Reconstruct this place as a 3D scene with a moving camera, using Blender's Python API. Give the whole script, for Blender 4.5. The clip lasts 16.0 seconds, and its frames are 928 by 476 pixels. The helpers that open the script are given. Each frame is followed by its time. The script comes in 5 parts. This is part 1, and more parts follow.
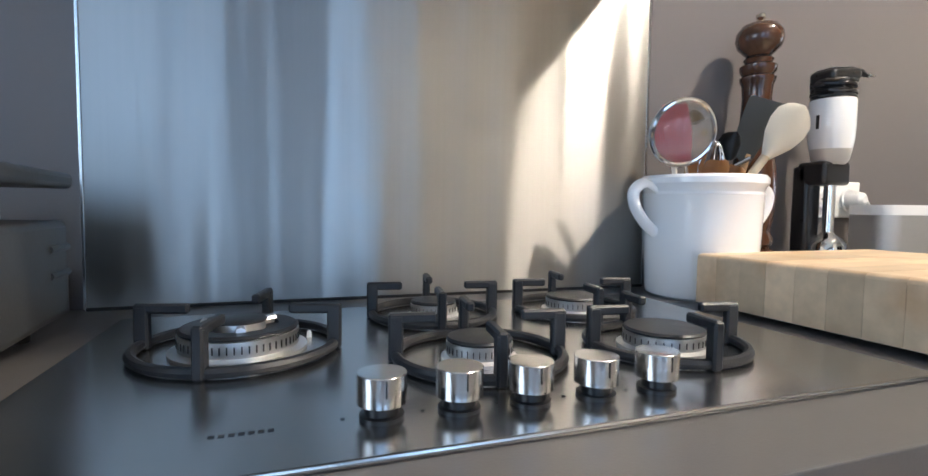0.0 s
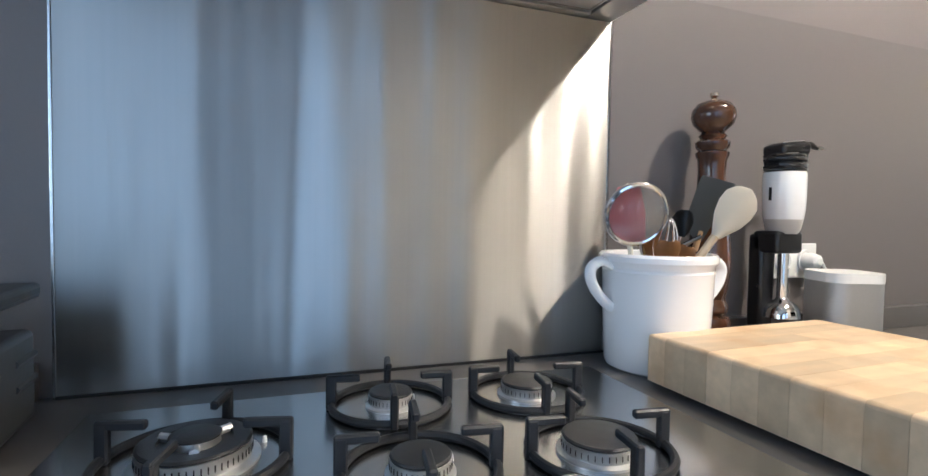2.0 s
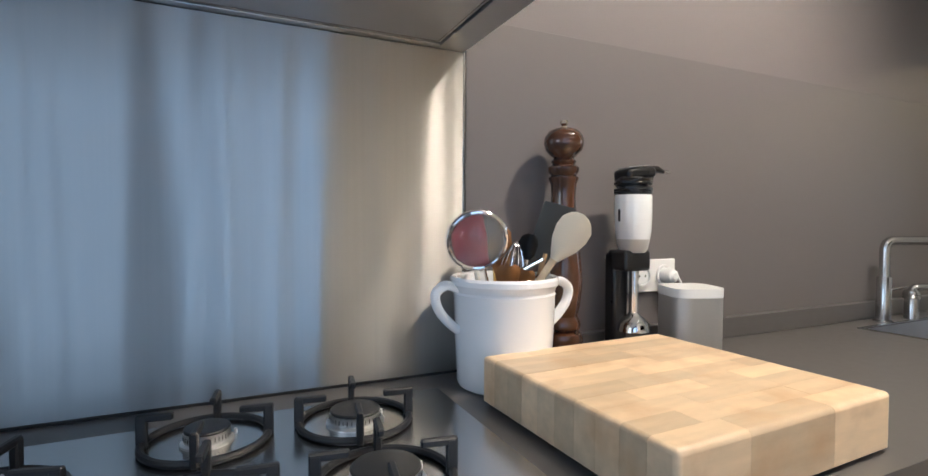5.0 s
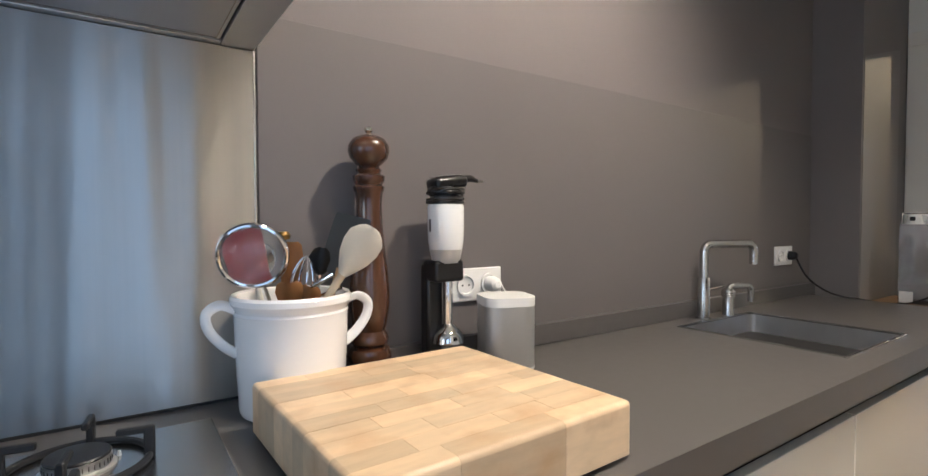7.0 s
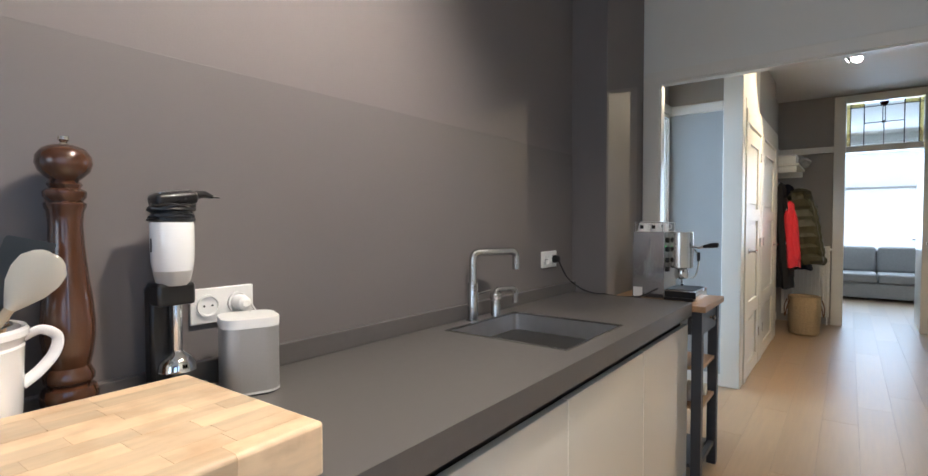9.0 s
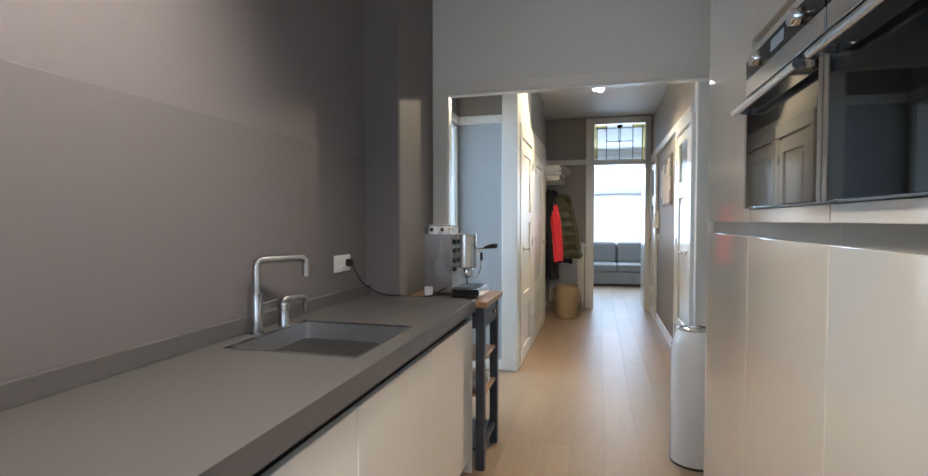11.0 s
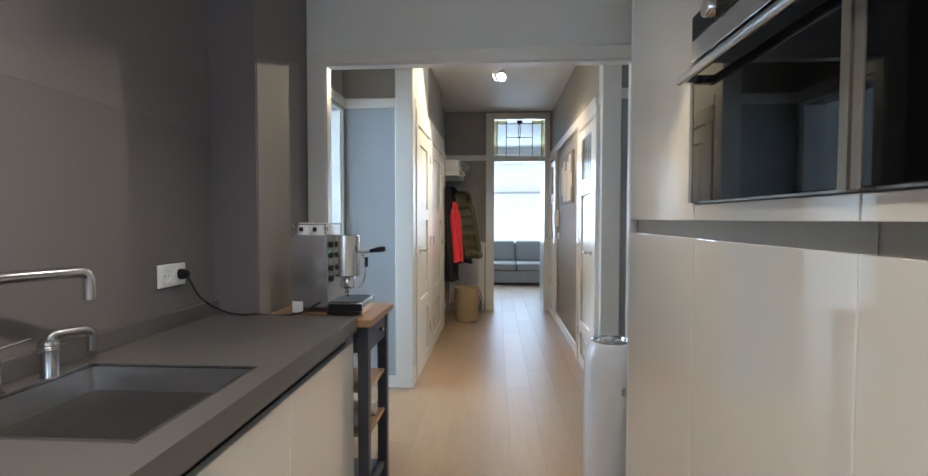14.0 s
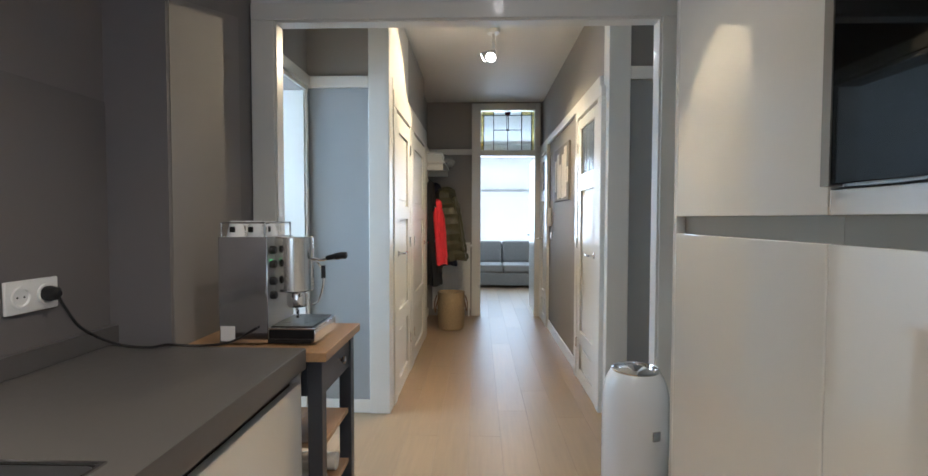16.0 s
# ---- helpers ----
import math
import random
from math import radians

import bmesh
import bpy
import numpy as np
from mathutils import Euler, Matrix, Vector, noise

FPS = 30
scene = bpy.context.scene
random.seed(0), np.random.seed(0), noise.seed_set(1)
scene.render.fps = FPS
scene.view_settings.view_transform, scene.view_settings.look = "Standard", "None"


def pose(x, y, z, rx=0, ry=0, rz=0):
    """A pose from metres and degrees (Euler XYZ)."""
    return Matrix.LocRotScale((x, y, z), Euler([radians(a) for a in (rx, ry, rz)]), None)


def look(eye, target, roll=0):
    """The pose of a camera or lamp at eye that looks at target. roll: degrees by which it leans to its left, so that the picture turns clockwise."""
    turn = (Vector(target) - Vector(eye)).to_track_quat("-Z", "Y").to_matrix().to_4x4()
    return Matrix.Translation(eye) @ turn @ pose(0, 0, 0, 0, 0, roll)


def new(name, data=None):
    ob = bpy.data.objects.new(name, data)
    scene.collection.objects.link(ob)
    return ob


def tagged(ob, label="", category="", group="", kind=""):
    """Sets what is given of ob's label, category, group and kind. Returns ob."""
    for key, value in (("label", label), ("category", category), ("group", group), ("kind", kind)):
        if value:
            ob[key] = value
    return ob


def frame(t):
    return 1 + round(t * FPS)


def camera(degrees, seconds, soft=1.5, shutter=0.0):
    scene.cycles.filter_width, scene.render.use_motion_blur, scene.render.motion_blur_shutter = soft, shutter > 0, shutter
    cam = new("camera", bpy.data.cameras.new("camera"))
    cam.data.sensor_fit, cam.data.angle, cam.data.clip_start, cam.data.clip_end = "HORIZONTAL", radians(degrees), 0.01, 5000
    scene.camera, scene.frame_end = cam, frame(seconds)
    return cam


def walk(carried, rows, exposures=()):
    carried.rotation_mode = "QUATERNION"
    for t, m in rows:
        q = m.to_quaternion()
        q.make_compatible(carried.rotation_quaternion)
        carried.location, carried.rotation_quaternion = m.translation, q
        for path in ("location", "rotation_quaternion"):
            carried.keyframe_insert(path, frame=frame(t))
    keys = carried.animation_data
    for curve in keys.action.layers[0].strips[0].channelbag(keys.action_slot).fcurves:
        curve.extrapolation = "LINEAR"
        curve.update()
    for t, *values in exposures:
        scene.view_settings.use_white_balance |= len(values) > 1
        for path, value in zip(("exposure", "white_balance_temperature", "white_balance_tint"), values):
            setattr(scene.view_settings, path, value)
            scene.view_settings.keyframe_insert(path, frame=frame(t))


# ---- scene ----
cam = camera(85.1, 16.0)
PATH = [
    (0, (0.316, 0.251, 1.05), (0.967, 2.138, 0.93), 0.8),
    (0.5, (0.326, 0.244, 1.099), (0.97, 2.131, 0.94), 0.9),
    (1, (0.333, 0.237, 1.124), (0.986, 2.124, 1.0), 0.8),
    (1.5, (0.344, 0.223, 1.147), (1.002, 2.109, 1.055), 0.7),
    (2, (0.354, 0.207, 1.167), (1.03, 2.088, 1.091), 0.9),
    (2.5, (0.369, 0.185, 1.182), (1.069, 2.057, 1.111), 1.0),
    (3, (0.384, 0.164, 1.193), (1.117, 2.023, 1.123), 1.1),
    (5.5, (0.58, 0.103, 1.216), (1.469, 1.894, 1.159), 0.0),
    (6, (0.634, 0.089, 1.222), (1.592, 1.843, 1.165), 0.0),
    (6.5, (0.688, 0.069, 1.226), (1.722, 1.78, 1.17), -0.0),
    (7, (0.749, 0.04, 1.234), (1.878, 1.69, 1.174), -0.1),
    (7.5, (0.806, -0.001, 1.24), (2.037, 1.575, 1.181), -0.1),
    (8, (0.852, -0.046, 1.249), (2.206, 1.424, 1.191), -0.1),
    (8.5, (0.878, -0.087, 1.261), (2.346, 1.27, 1.201), -0.1),
    (9, (0.885, -0.116, 1.273), (2.476, 1.095, 1.211), -0.1),
    (9.5, (0.893, -0.126, 1.277), (2.595, 0.922, 1.214), 0.0),
    (10, (0.896, -0.153, 1.287), (2.698, 0.712, 1.221), 0.0),
    (12.5, (1.056, -0.124, 1.301), (3.047, 0.058, 1.23), 0.0),
    (13, (1.178, -0.122, 1.304), (3.171, 0.025, 1.229), 0.1),
    (13.5, (1.277, -0.12, 1.303), (3.271, 0.018, 1.225), 0.2),
    (14, (1.389, -0.102, 1.293), (3.384, 0.025, 1.218), 0.1),
    (14.5, (1.514, -0.084, 1.289), (3.509, 0.038, 1.213), 0.0),
    (15, (1.647, -0.062, 1.295), (3.643, 0.046, 1.217), 0.0),
    (15.5, (1.769, -0.058, 1.296), (3.766, 0.031, 1.217), 0.1),
    (16, (1.911, -0.057, 1.284), (3.909, 0.004, 1.207), 0.1),
]
walk(cam, [(t, look(eye, target, roll)) for t, eye, target, roll in PATH],
     [(0, 0.22, 5700, 10), (3, 0.04, 5600, 9), (6.5, -0.2, 5850, 11), (8.5, -0.12, 5650, 11), (10, -0.06, 5650, 11), (12.5, -0.1, 5400, 10), (16, -0.2, 5650, 10)])

# ---- world and lights ----
world = bpy.data.worlds.new("sky")
scene.world = world
world.use_nodes = True
sky = world.node_tree.nodes.new("ShaderNodeTexSky")
sky.sky_type, sky.sun_disc = "NISHITA", False
sky.sun_elevation, sky.sun_rotation = radians(35), radians(250)
world.node_tree.links.new(sky.outputs[0], world.node_tree.nodes["Background"].inputs[0])
world.node_tree.nodes["Background"].inputs[1].default_value = 0.12


def lamp(name, kind, m, energy, color, size=0.1, size_y=None, spot=None, blend=0.3):
    data = bpy.data.lights.new(name, kind)
    data.energy, data.color = energy, color
    if kind == "AREA":
        data.size = size
        if size_y:
            data.shape, data.size_y = "RECTANGLE", size_y
    elif kind == "SUN":
        data.angle = radians(size)
    else:
        data.shadow_soft_size = size
    if spot:
        data.spot_size, data.spot_blend = radians(spot), blend
    ob = new(name, data)
    ob.matrix_world = m
    return ob


DAY, BLUE, WARM = (0.68, 0.85, 1.0), (0.5, 0.72, 1.0), (1.0, 0.76, 0.44)
lamp("sun", "SUN", look((-6, -5, 6), (0, 0, 0)), 0.8, (1, 0.96, 0.9), 12)
lamp("garden_window_light", "AREA", look((-0.68, -1.86, 1.4), (-0.68, 0, 1.35)), 11, BLUE, 1.3, 2.0)
lamp("garden_window_light", "AREA", look((0.64, -1.86, 1.4), (0.64, 0, 1.35)), 7, BLUE, 0.52, 2.0)
# Added fill from the unseen west end, to lift the wall around the passage.
lamp("west_fill_light", "AREA", look((-2.3, -0.3, 1.6), (3, 0.0, 1.5)), 18, DAY, 1.3, 1.5)
lamp("living_window_light", "AREA", look((12.15, -0.5, 1.6), (8, -0.3, 1.0)), 88, DAY, 2.2, 1.7)
lamp("side_room_light", "AREA", look((4.78, 2.5, 1.6), (4.78, 0.2, 1.2)), 65, DAY, 1.0, 1.4)
KWARM = (1.0, 0.83, 0.62)
lamp("kitchen_spot_fill_light", "SPOT", look((1.76, 0.2, 2.525), (1.1, 0.95, 0.95)), 124, KWARM, 0.035, None, 150, 0.82)
# Added fill towards the tall cabinets; no second lamp is known here.
lamp("kitchen_spot_fill_light", "SPOT", look((1.35, 0.1, 2.5), (1.0, -0.5, 0.9)), 58, KWARM, 0.04, None, 130, 0.7)
# Guessed third spot, added as fill for the base doors and passage.
lamp("kitchen_spot_fill_light", "SPOT", look((2.93, -0.17, 2.53), (3.1, 0.22, 0.3)), 36, KWARM, 0.035, None, 98, 0.8)
lamp("hall_spot_light", "SPOT", look((5.98, -0.13, 2.55), (5.4, 0.55, 1.9)), 96, WARM, 0.03, None, 100, 0.3)
lamp("hall_spot_light", "SPOT", look((6.1, -0.24, 2.55), (6.3, -0.5, 0.0)), 82, WARM, 0.03, None, 150, 0.8)


# ---- materials ----
def mat(name, col, rough=0.5, metal=0.0, var=0.08, scale=6.0, bump=0.05, bscale=150.0, coat=0.0, stretch=(1, 1, 1), rnd=0.0, rvar=0.08, aniso=None, trans=0.0, emit=0.0, spec=0.5):
    m = bpy.data.materials.new(name)
    m.use_nodes = True
    nt = m.node_tree
    b = nt.nodes["Principled BSDF"]
    tc = nt.nodes.new("ShaderNodeTexCoord")
    mp = nt.nodes.new("ShaderNodeMapping")
    mp.inputs["Scale"].default_value = stretch
    nt.links.new(tc.outputs["Object"], mp.inputs[0])
    n1 = nt.nodes.new("ShaderNodeTexNoise")
    n1.inputs["Scale"].default_value, n1.inputs["Detail"].default_value = scale, 6
    nt.links.new(mp.outputs[0], n1.inputs[0])
    n2 = nt.nodes.new("ShaderNodeTexNoise")
    n2.inputs["Scale"].default_value, n2.inputs["Detail"].default_value = bscale, 3
    nt.links.new(mp.outputs[0], n2.inputs[0])
    mx = nt.nodes.new("ShaderNodeMix")
    mx.data_type = "RGBA"
    mx.inputs["A"].default_value = (*[max(0, c * (1 - var)) for c in col], 1)
    mx.inputs["B"].default_value = (*[min(1, c * (1 + var)) for c in col], 1)
    nt.links.new(n1.outputs[0], mx.inputs["Factor"])
    out = mx.outputs["Result"]
    if rnd:
        oi = nt.nodes.new("ShaderNodeObjectInfo")
        hs = nt.nodes.new("ShaderNodeHueSaturation")
        mr = nt.nodes.new("ShaderNodeMapRange")
        mr.inputs["To Min"].default_value, mr.inputs["To Max"].default_value = 1 - rnd, 1 + rnd
        nt.links.new(oi.outputs["Random"], mr.inputs[0])
        nt.links.new(mr.outputs[0], hs.inputs["Value"])
        nt.links.new(out, hs.inputs["Color"])
        out = hs.outputs[0]
    nt.links.new(out, b.inputs["Base Color"])
    rr = nt.nodes.new("ShaderNodeMapRange")
    rr.inputs["To Min"].default_value, rr.inputs["To Max"].default_value = max(0.02, rough - rvar), min(1, rough + rvar)
    nt.links.new(n1.outputs[0], rr.inputs[0])
    nt.links.new(rr.outputs[0], b.inputs["Roughness"])
    b.inputs["Metallic"].default_value = metal
    b.inputs["Specular IOR Level"].default_value = spec
    b.inputs["Coat Weight"].default_value, b.inputs["Coat Roughness"].default_value = coat, 0.04
    b.inputs["Transmission Weight"].default_value = trans
    if bump:
        bp = nt.nodes.new("ShaderNodeBump")
        bp.inputs["Strength"].default_value, bp.inputs["Distance"].default_value = bump, 0.002
        nt.links.new(n2.outputs[0], bp.inputs["Height"])
        nt.links.new(bp.outputs[0], b.inputs["Normal"])
    if aniso:
        cx = nt.nodes.new("ShaderNodeCombineXYZ")
        for k in range(3):
            cx.inputs[k].default_value = aniso[k]
        nt.links.new(cx.outputs[0], b.inputs["Tangent"])
        b.inputs["Anisotropic"].default_value = aniso[3]
    if emit:
        b.inputs["Emission Color"].default_value, b.inputs["Emission Strength"].default_value = (*col, 1), emit
    return m


TAUPE = mat("taupe_wall_paint", (0.206, 0.189, 0.188), 0.6, spec=0.15, var=0.05, scale=3, bump=0.12, bscale=220)
TAUPE_PANEL = mat("taupe_satin_panel", (0.172, 0.159, 0.158), 0.55, spec=0.2, var=0.04, scale=4, bump=0.06, bscale=260)
# Paler taupe that stands in for lamp light on the pier.
LIT_TAUPE = mat("lamp_lit_taupe", (0.245, 0.226, 0.22), 0.6, spec=0.15, var=0.06, scale=5, bump=0.12, bscale=220)
GREY_WALL = mat("grey_hall_paint", (0.32, 0.3, 0.275), 0.6, var=0.05, scale=3, bump=0.12, bscale=220)
BLUE_WALL = mat("blue_grey_hall_paint", (0.36, 0.38, 0.39), 0.5, var=0.05, scale=3, bump=0.12, bscale=220)
WHITE_WALL = mat("white_wall_paint", (0.76, 0.76, 0.73), 0.6, var=0.03, scale=3, bump=0.12, bscale=220)
CEIL = mat("ceiling_paint", (0.76, 0.74, 0.7), 0.7, var=0.03, scale=3, bump=0.1, bscale=200)
GLOSS_WHITE = mat("white_gloss_woodwork", (0.76, 0.74, 0.69), 0.32, rvar=0.02, var=0.03, scale=5, bump=0.05, bscale=90, coat=0.3)
LACQUER = mat("white_gloss_lacquer", (0.84, 0.83, 0.78), 0.05, var=0.015, scale=2, bump=0.0, coat=0.6, rvar=0.01, spec=0.7)
COUNTER = mat("grey_brown_composite_worktop", (0.113, 0.106, 0.104), 0.34, rvar=0.05, spec=0.6, var=0.1, scale=40, bump=0.05, bscale=400)
STEEL = mat("brushed_steel", (0.56, 0.56, 0.55), 0.36, 1.0, rvar=0.05, var=0.06, scale=12, bump=0.03, bscale=300, stretch=(1, 1, 12), aniso=(1, 0, 0, 0.0))
SPLASH = mat("brushed_steel_splashback", (0.46, 0.452, 0.435), 0.35, 1.0, rvar=0.05, var=0.05, scale=5, bump=0.03, bscale=200, stretch=(25, 1, 0.5), aniso=(0, 0, 1, 0.96))
nt = SPLASH.node_tree
wc, wm, wn, wb = [nt.nodes.new(k) for k in ("ShaderNodeTexCoord", "ShaderNodeMapping", "ShaderNodeTexNoise", "ShaderNodeBump")]
wm.inputs["Scale"].default_value = (1, 1, 0.06)
wn.inputs["Scale"].default_value, wn.inputs["Detail"].default_value = 4.5, 2.5
wb.inputs["Strength"].default_value, wb.inputs["Distance"].default_value = 1.0, 0.02
nt.links.new(wc.outputs["Object"], wm.inputs[0])
nt.links.new(wm.outputs[0], wn.inputs[0])
nt.links.new(wn.outputs[0], wb.inputs["Height"])
nt.links.new([n for n in nt.nodes if n.type == "BUMP" and n is not wb][0].outputs[0], wb.inputs["Normal"])
nt.links.new(wb.outputs[0], nt.nodes["Principled BSDF"].inputs["Normal"])
HOB_STEEL = mat("brushed_steel_hob", (0.54, 0.535, 0.53), 0.23, 1.0, var=0.03, scale=9, bump=0.0, rvar=0.03)
CHROME = mat("polished_chrome", (0.75, 0.75, 0.75), 0.08, 1.0, var=0.04, scale=10, bump=0.0, rvar=0.03)
SATIN_STEEL = mat("satin_steel", (0.6, 0.6, 0.6), 0.22, 1.0, rvar=0.03, var=0.05, scale=20, bump=0.02, bscale=300)
MIRROR_STEEL = mat("polished_steel_sheet", (0.7, 0.705, 0.73), 0.1, 1.0, var=0.05, scale=8, bump=0.0)
nt = MIRROR_STEEL.node_tree
mc, mm, mn, mb = [nt.nodes.new(k) for k in ("ShaderNodeTexCoord", "ShaderNodeMapping", "ShaderNodeTexNoise", "ShaderNodeBump")]
mm.inputs["Scale"].default_value = (1, 1, 0.35)
mn.inputs["Scale"].default_value, mn.inputs["Detail"].default_value = 16, 1.0
mb.inputs["Strength"].default_value, mb.inputs["Distance"].default_value = 1.0, 0.0009
nt.links.new(mc.outputs["Object"], mm.inputs[0])
nt.links.new(mm.outputs[0], mn.inputs[0])
nt.links.new(mn.outputs[0], mb.inputs["Height"])
nt.links.new(mb.outputs[0], nt.nodes["Principled BSDF"].inputs["Normal"])
RAIL = mat("dull_aluminium_rail", (0.3, 0.275, 0.235), 0.45, 0.7, var=0.05, scale=8, bump=0.0)
KNOB_STEEL = mat("turned_steel", (0.72, 0.71, 0.69), 0.17, 1.0, var=0.05, scale=20, bump=0.02, bscale=400, stretch=(1, 1, 8))
ALU = mat("bright_cast_aluminium", (0.82, 0.82, 0.82), 0.36, 1.0, rvar=0.04, var=0.05, scale=40, bump=0.02)
SINK_STEEL = mat("worn_sink_steel", (0.72, 0.725, 0.75), 0.33, 1.0, rvar=0.03, var=0.1, scale=18, bump=0.0)
IRON = mat("black_cast_iron", (0.013, 0.0145, 0.018), 0.42, var=0.2, scale=60, bump=0.2, bscale=500)
BLACK = mat("black_plastic", (0.012, 0.012, 0.013), 0.3, var=0.1, scale=20, bump=0.02)
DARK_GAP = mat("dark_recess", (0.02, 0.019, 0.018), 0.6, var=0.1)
OVEN_GLASS = mat("black_oven_glass", (0.004, 0.004, 0.004), 0.03, var=0.1, bump=0.0, rvar=0.005, spec=0.13)
CERAMIC = mat("white_glazed_ceramic", (0.88, 0.88, 0.89), 0.15, var=0.02, scale=8, bump=0.03, bscale=25, coat=0.5)
WHITE_PLASTIC = mat("white_plastic", (0.85, 0.85, 0.84), 0.3, var=0.02, scale=10, bump=0.01)
WHITE_ENAMEL = mat("white_enamel", (0.86, 0.87, 0.88), 0.12, var=0.02, scale=5, bump=0.01, coat=0.5)
OAK = mat("oiled_oak", (0.42, 0.25, 0.125), 0.42, var=0.22, scale=7, bump=0.08, bscale=90, stretch=(1, 12, 12), rnd=0.12)
FLOOR_OAK = mat("pale_oak_plank", (0.36, 0.25, 0.15), 0.4, var=0.18, scale=5, bump=0.06, bscale=60, stretch=(0.6, 9, 9), rnd=0.09)
FLOOR_GAP = mat("plank_joint", (0.2, 0.14, 0.09), 0.7)
BLOCK_WOOD = mat("pale_maple_block", (0.69, 0.52, 0.34), 0.42, var=0.26, scale=6, bump=0.05, bscale=120, stretch=(2, 8, 8), rnd=0.2)
nt = BLOCK_WOOD.node_tree
bc, bn, br, bx = [nt.nodes.new(k) for k in ("ShaderNodeTexCoord", "ShaderNodeTexNoise", "ShaderNodeMapRange", "ShaderNodeMix")]
bn.inputs["Scale"].default_value, bn.inputs["Detail"].default_value = 13, 5
br.inputs["From Min"].default_value, br.inputs["From Max"].default_value, br.inputs["To Max"].default_value = 0.5, 0.72, 0.55
bx.data_type = "RGBA"
bx.inputs["B"].default_value = (0.5, 0.29, 0.14, 1)
bs = nt.nodes["Principled BSDF"].inputs["Base Color"]
nt.links.new(bs.links[0].from_socket, bx.inputs["A"])
nt.links.new(bc.outputs["Object"], bn.inputs[0])
nt.links.new(bn.outputs[0], br.inputs[0])
nt.links.new(br.outputs[0], bx.inputs["Factor"])
nt.links.new(bx.outputs["Result"], bs)
WALNUT = mat("varnished_dark_beech", (0.075, 0.031, 0.016), 0.2, var=0.35, scale=14, bump=0.04, bscale=100, stretch=(6, 6, 0.8), coat=0.5)
DARK_BLUE = mat("dark_blue_grey_paint", (0.032, 0.036, 0.046), 0.4, var=0.12, scale=12, bump=0.05)
FABRIC = mat("grey_sofa_fabric", (0.29, 0.27, 0.255), 0.9, var=0.12, scale=30, bump=0.4, bscale=500)
GLASS = mat("clear_glass", (0.95, 0.97, 0.97), 0.03, var=0.01, bump=0.0, rvar=0.02, trans=1.0)


# ---- mesh helpers ----
def thing(name, loc=(0, 0, 0), rz=0, label="", category="", group="", kind=""):
    ob = new(name)
    ob.empty_display_size = 0.05
    ob.matrix_basis = pose(*loc, 0, 0, rz)
    return tagged(ob, label, category, group, kind)


def part(name, bm, material, parent=None, label="", smooth=True):
    me = bpy.data.meshes.new(name)
    bmesh.ops.recalc_face_normals(bm, faces=bm.faces)
    bm.to_mesh(me)
    bm.free()
    me.materials.append(material)
    if smooth:
        me.polygons.foreach_set("use_smooth", [True] * len(me.polygons))
        me.set_sharp_from_angle(angle=radians(35))
        for p in me.polygons:
            if p.area > 3e-4 and max(abs(c) for c in p.normal) > 0.99999:
                p.use_smooth = False
    ob = new(name, me)
    if parent:
        ob.parent = parent
    if label:
        ob["label"] = label
    return ob


def box(x0, x1, y0, y1, z0, z1, bevel=0.0, segs=2, bm=None):
    bm = bm or bmesh.new()
    r = bmesh.ops.create_cube(bm, size=1, matrix=Matrix.LocRotScale(((x0 + x1) / 2, (y0 + y1) / 2, (z0 + z1) / 2), None, (abs(x1 - x0), abs(y1 - y0), abs(z1 - z0))))
    if bevel:
        es = list({e for v in r["verts"] for e in v.link_edges})
        bmesh.ops.bevel(bm, geom=es, offset=bevel, segments=segs, profile=0.5, affect="EDGES")
    return bm


def lathe(profile, segs=40, cx=0, cy=0, bm=None):
    """A turned shape from (radius, height) pairs."""
    bm = bm or bmesh.new()
    rings = []
    for r, z in profile:
        if r < 1e-6:
            rings.append([bm.verts.new((cx, cy, z))])
        else:
            rings.append([bm.verts.new((cx + r * math.cos(2 * math.pi * k / segs), cy + r * math.sin(2 * math.pi * k / segs), z)) for k in range(segs)])
    for a, b in zip(rings, rings[1:]):
        for k in range(segs):
            q = [a[k % len(a)], a[(k + 1) % len(a)], b[(k + 1) % len(b)], b[k % len(b)]]
            q = list(dict.fromkeys(q))
            if len(q) > 2:
                bm.faces.new(q)
    for ring in (rings[0], rings[-1]):
        if len(ring) > 1:
            bm.faces.new(ring)
    return bm


def tube(pts, r, segs=10, bm=None, closed=False, flat=1.0):
    """A round rod along points; r may be a list of radii."""
    bm = bm or bmesh.new()
    pts = [Vector(p) for p in pts]
    n = len(pts)
    rings, side = [], None
    for i, p in enumerate(pts):
        a, b = pts[i - 1] if (i or closed) else p, pts[(i + 1) % n] if (i < n - 1 or closed) else p
        d = (b - a).normalized()
        if side is None:
            side = d.orthogonal().normalized()
        side = (side - d * side.dot(d)).normalized()
        up = d.cross(side)
        rad = r[i] if isinstance(r, (list, tuple)) else r
        rings.append([bm.verts.new(p + rad * (math.cos(2 * math.pi * k / segs) * side + flat * math.sin(2 * math.pi * k / segs) * up)) for k in range(segs)])
    for i in range(n if closed else n - 1):
        a, b = rings[i], rings[(i + 1) % n]
        for k in range(segs):
            bm.faces.new((a[k], a[(k + 1) % segs], b[(k + 1) % segs], b[k]))
    if not closed:
        bm.faces.new(rings[0])
        bm.faces.new(rings[-1])
    return bm


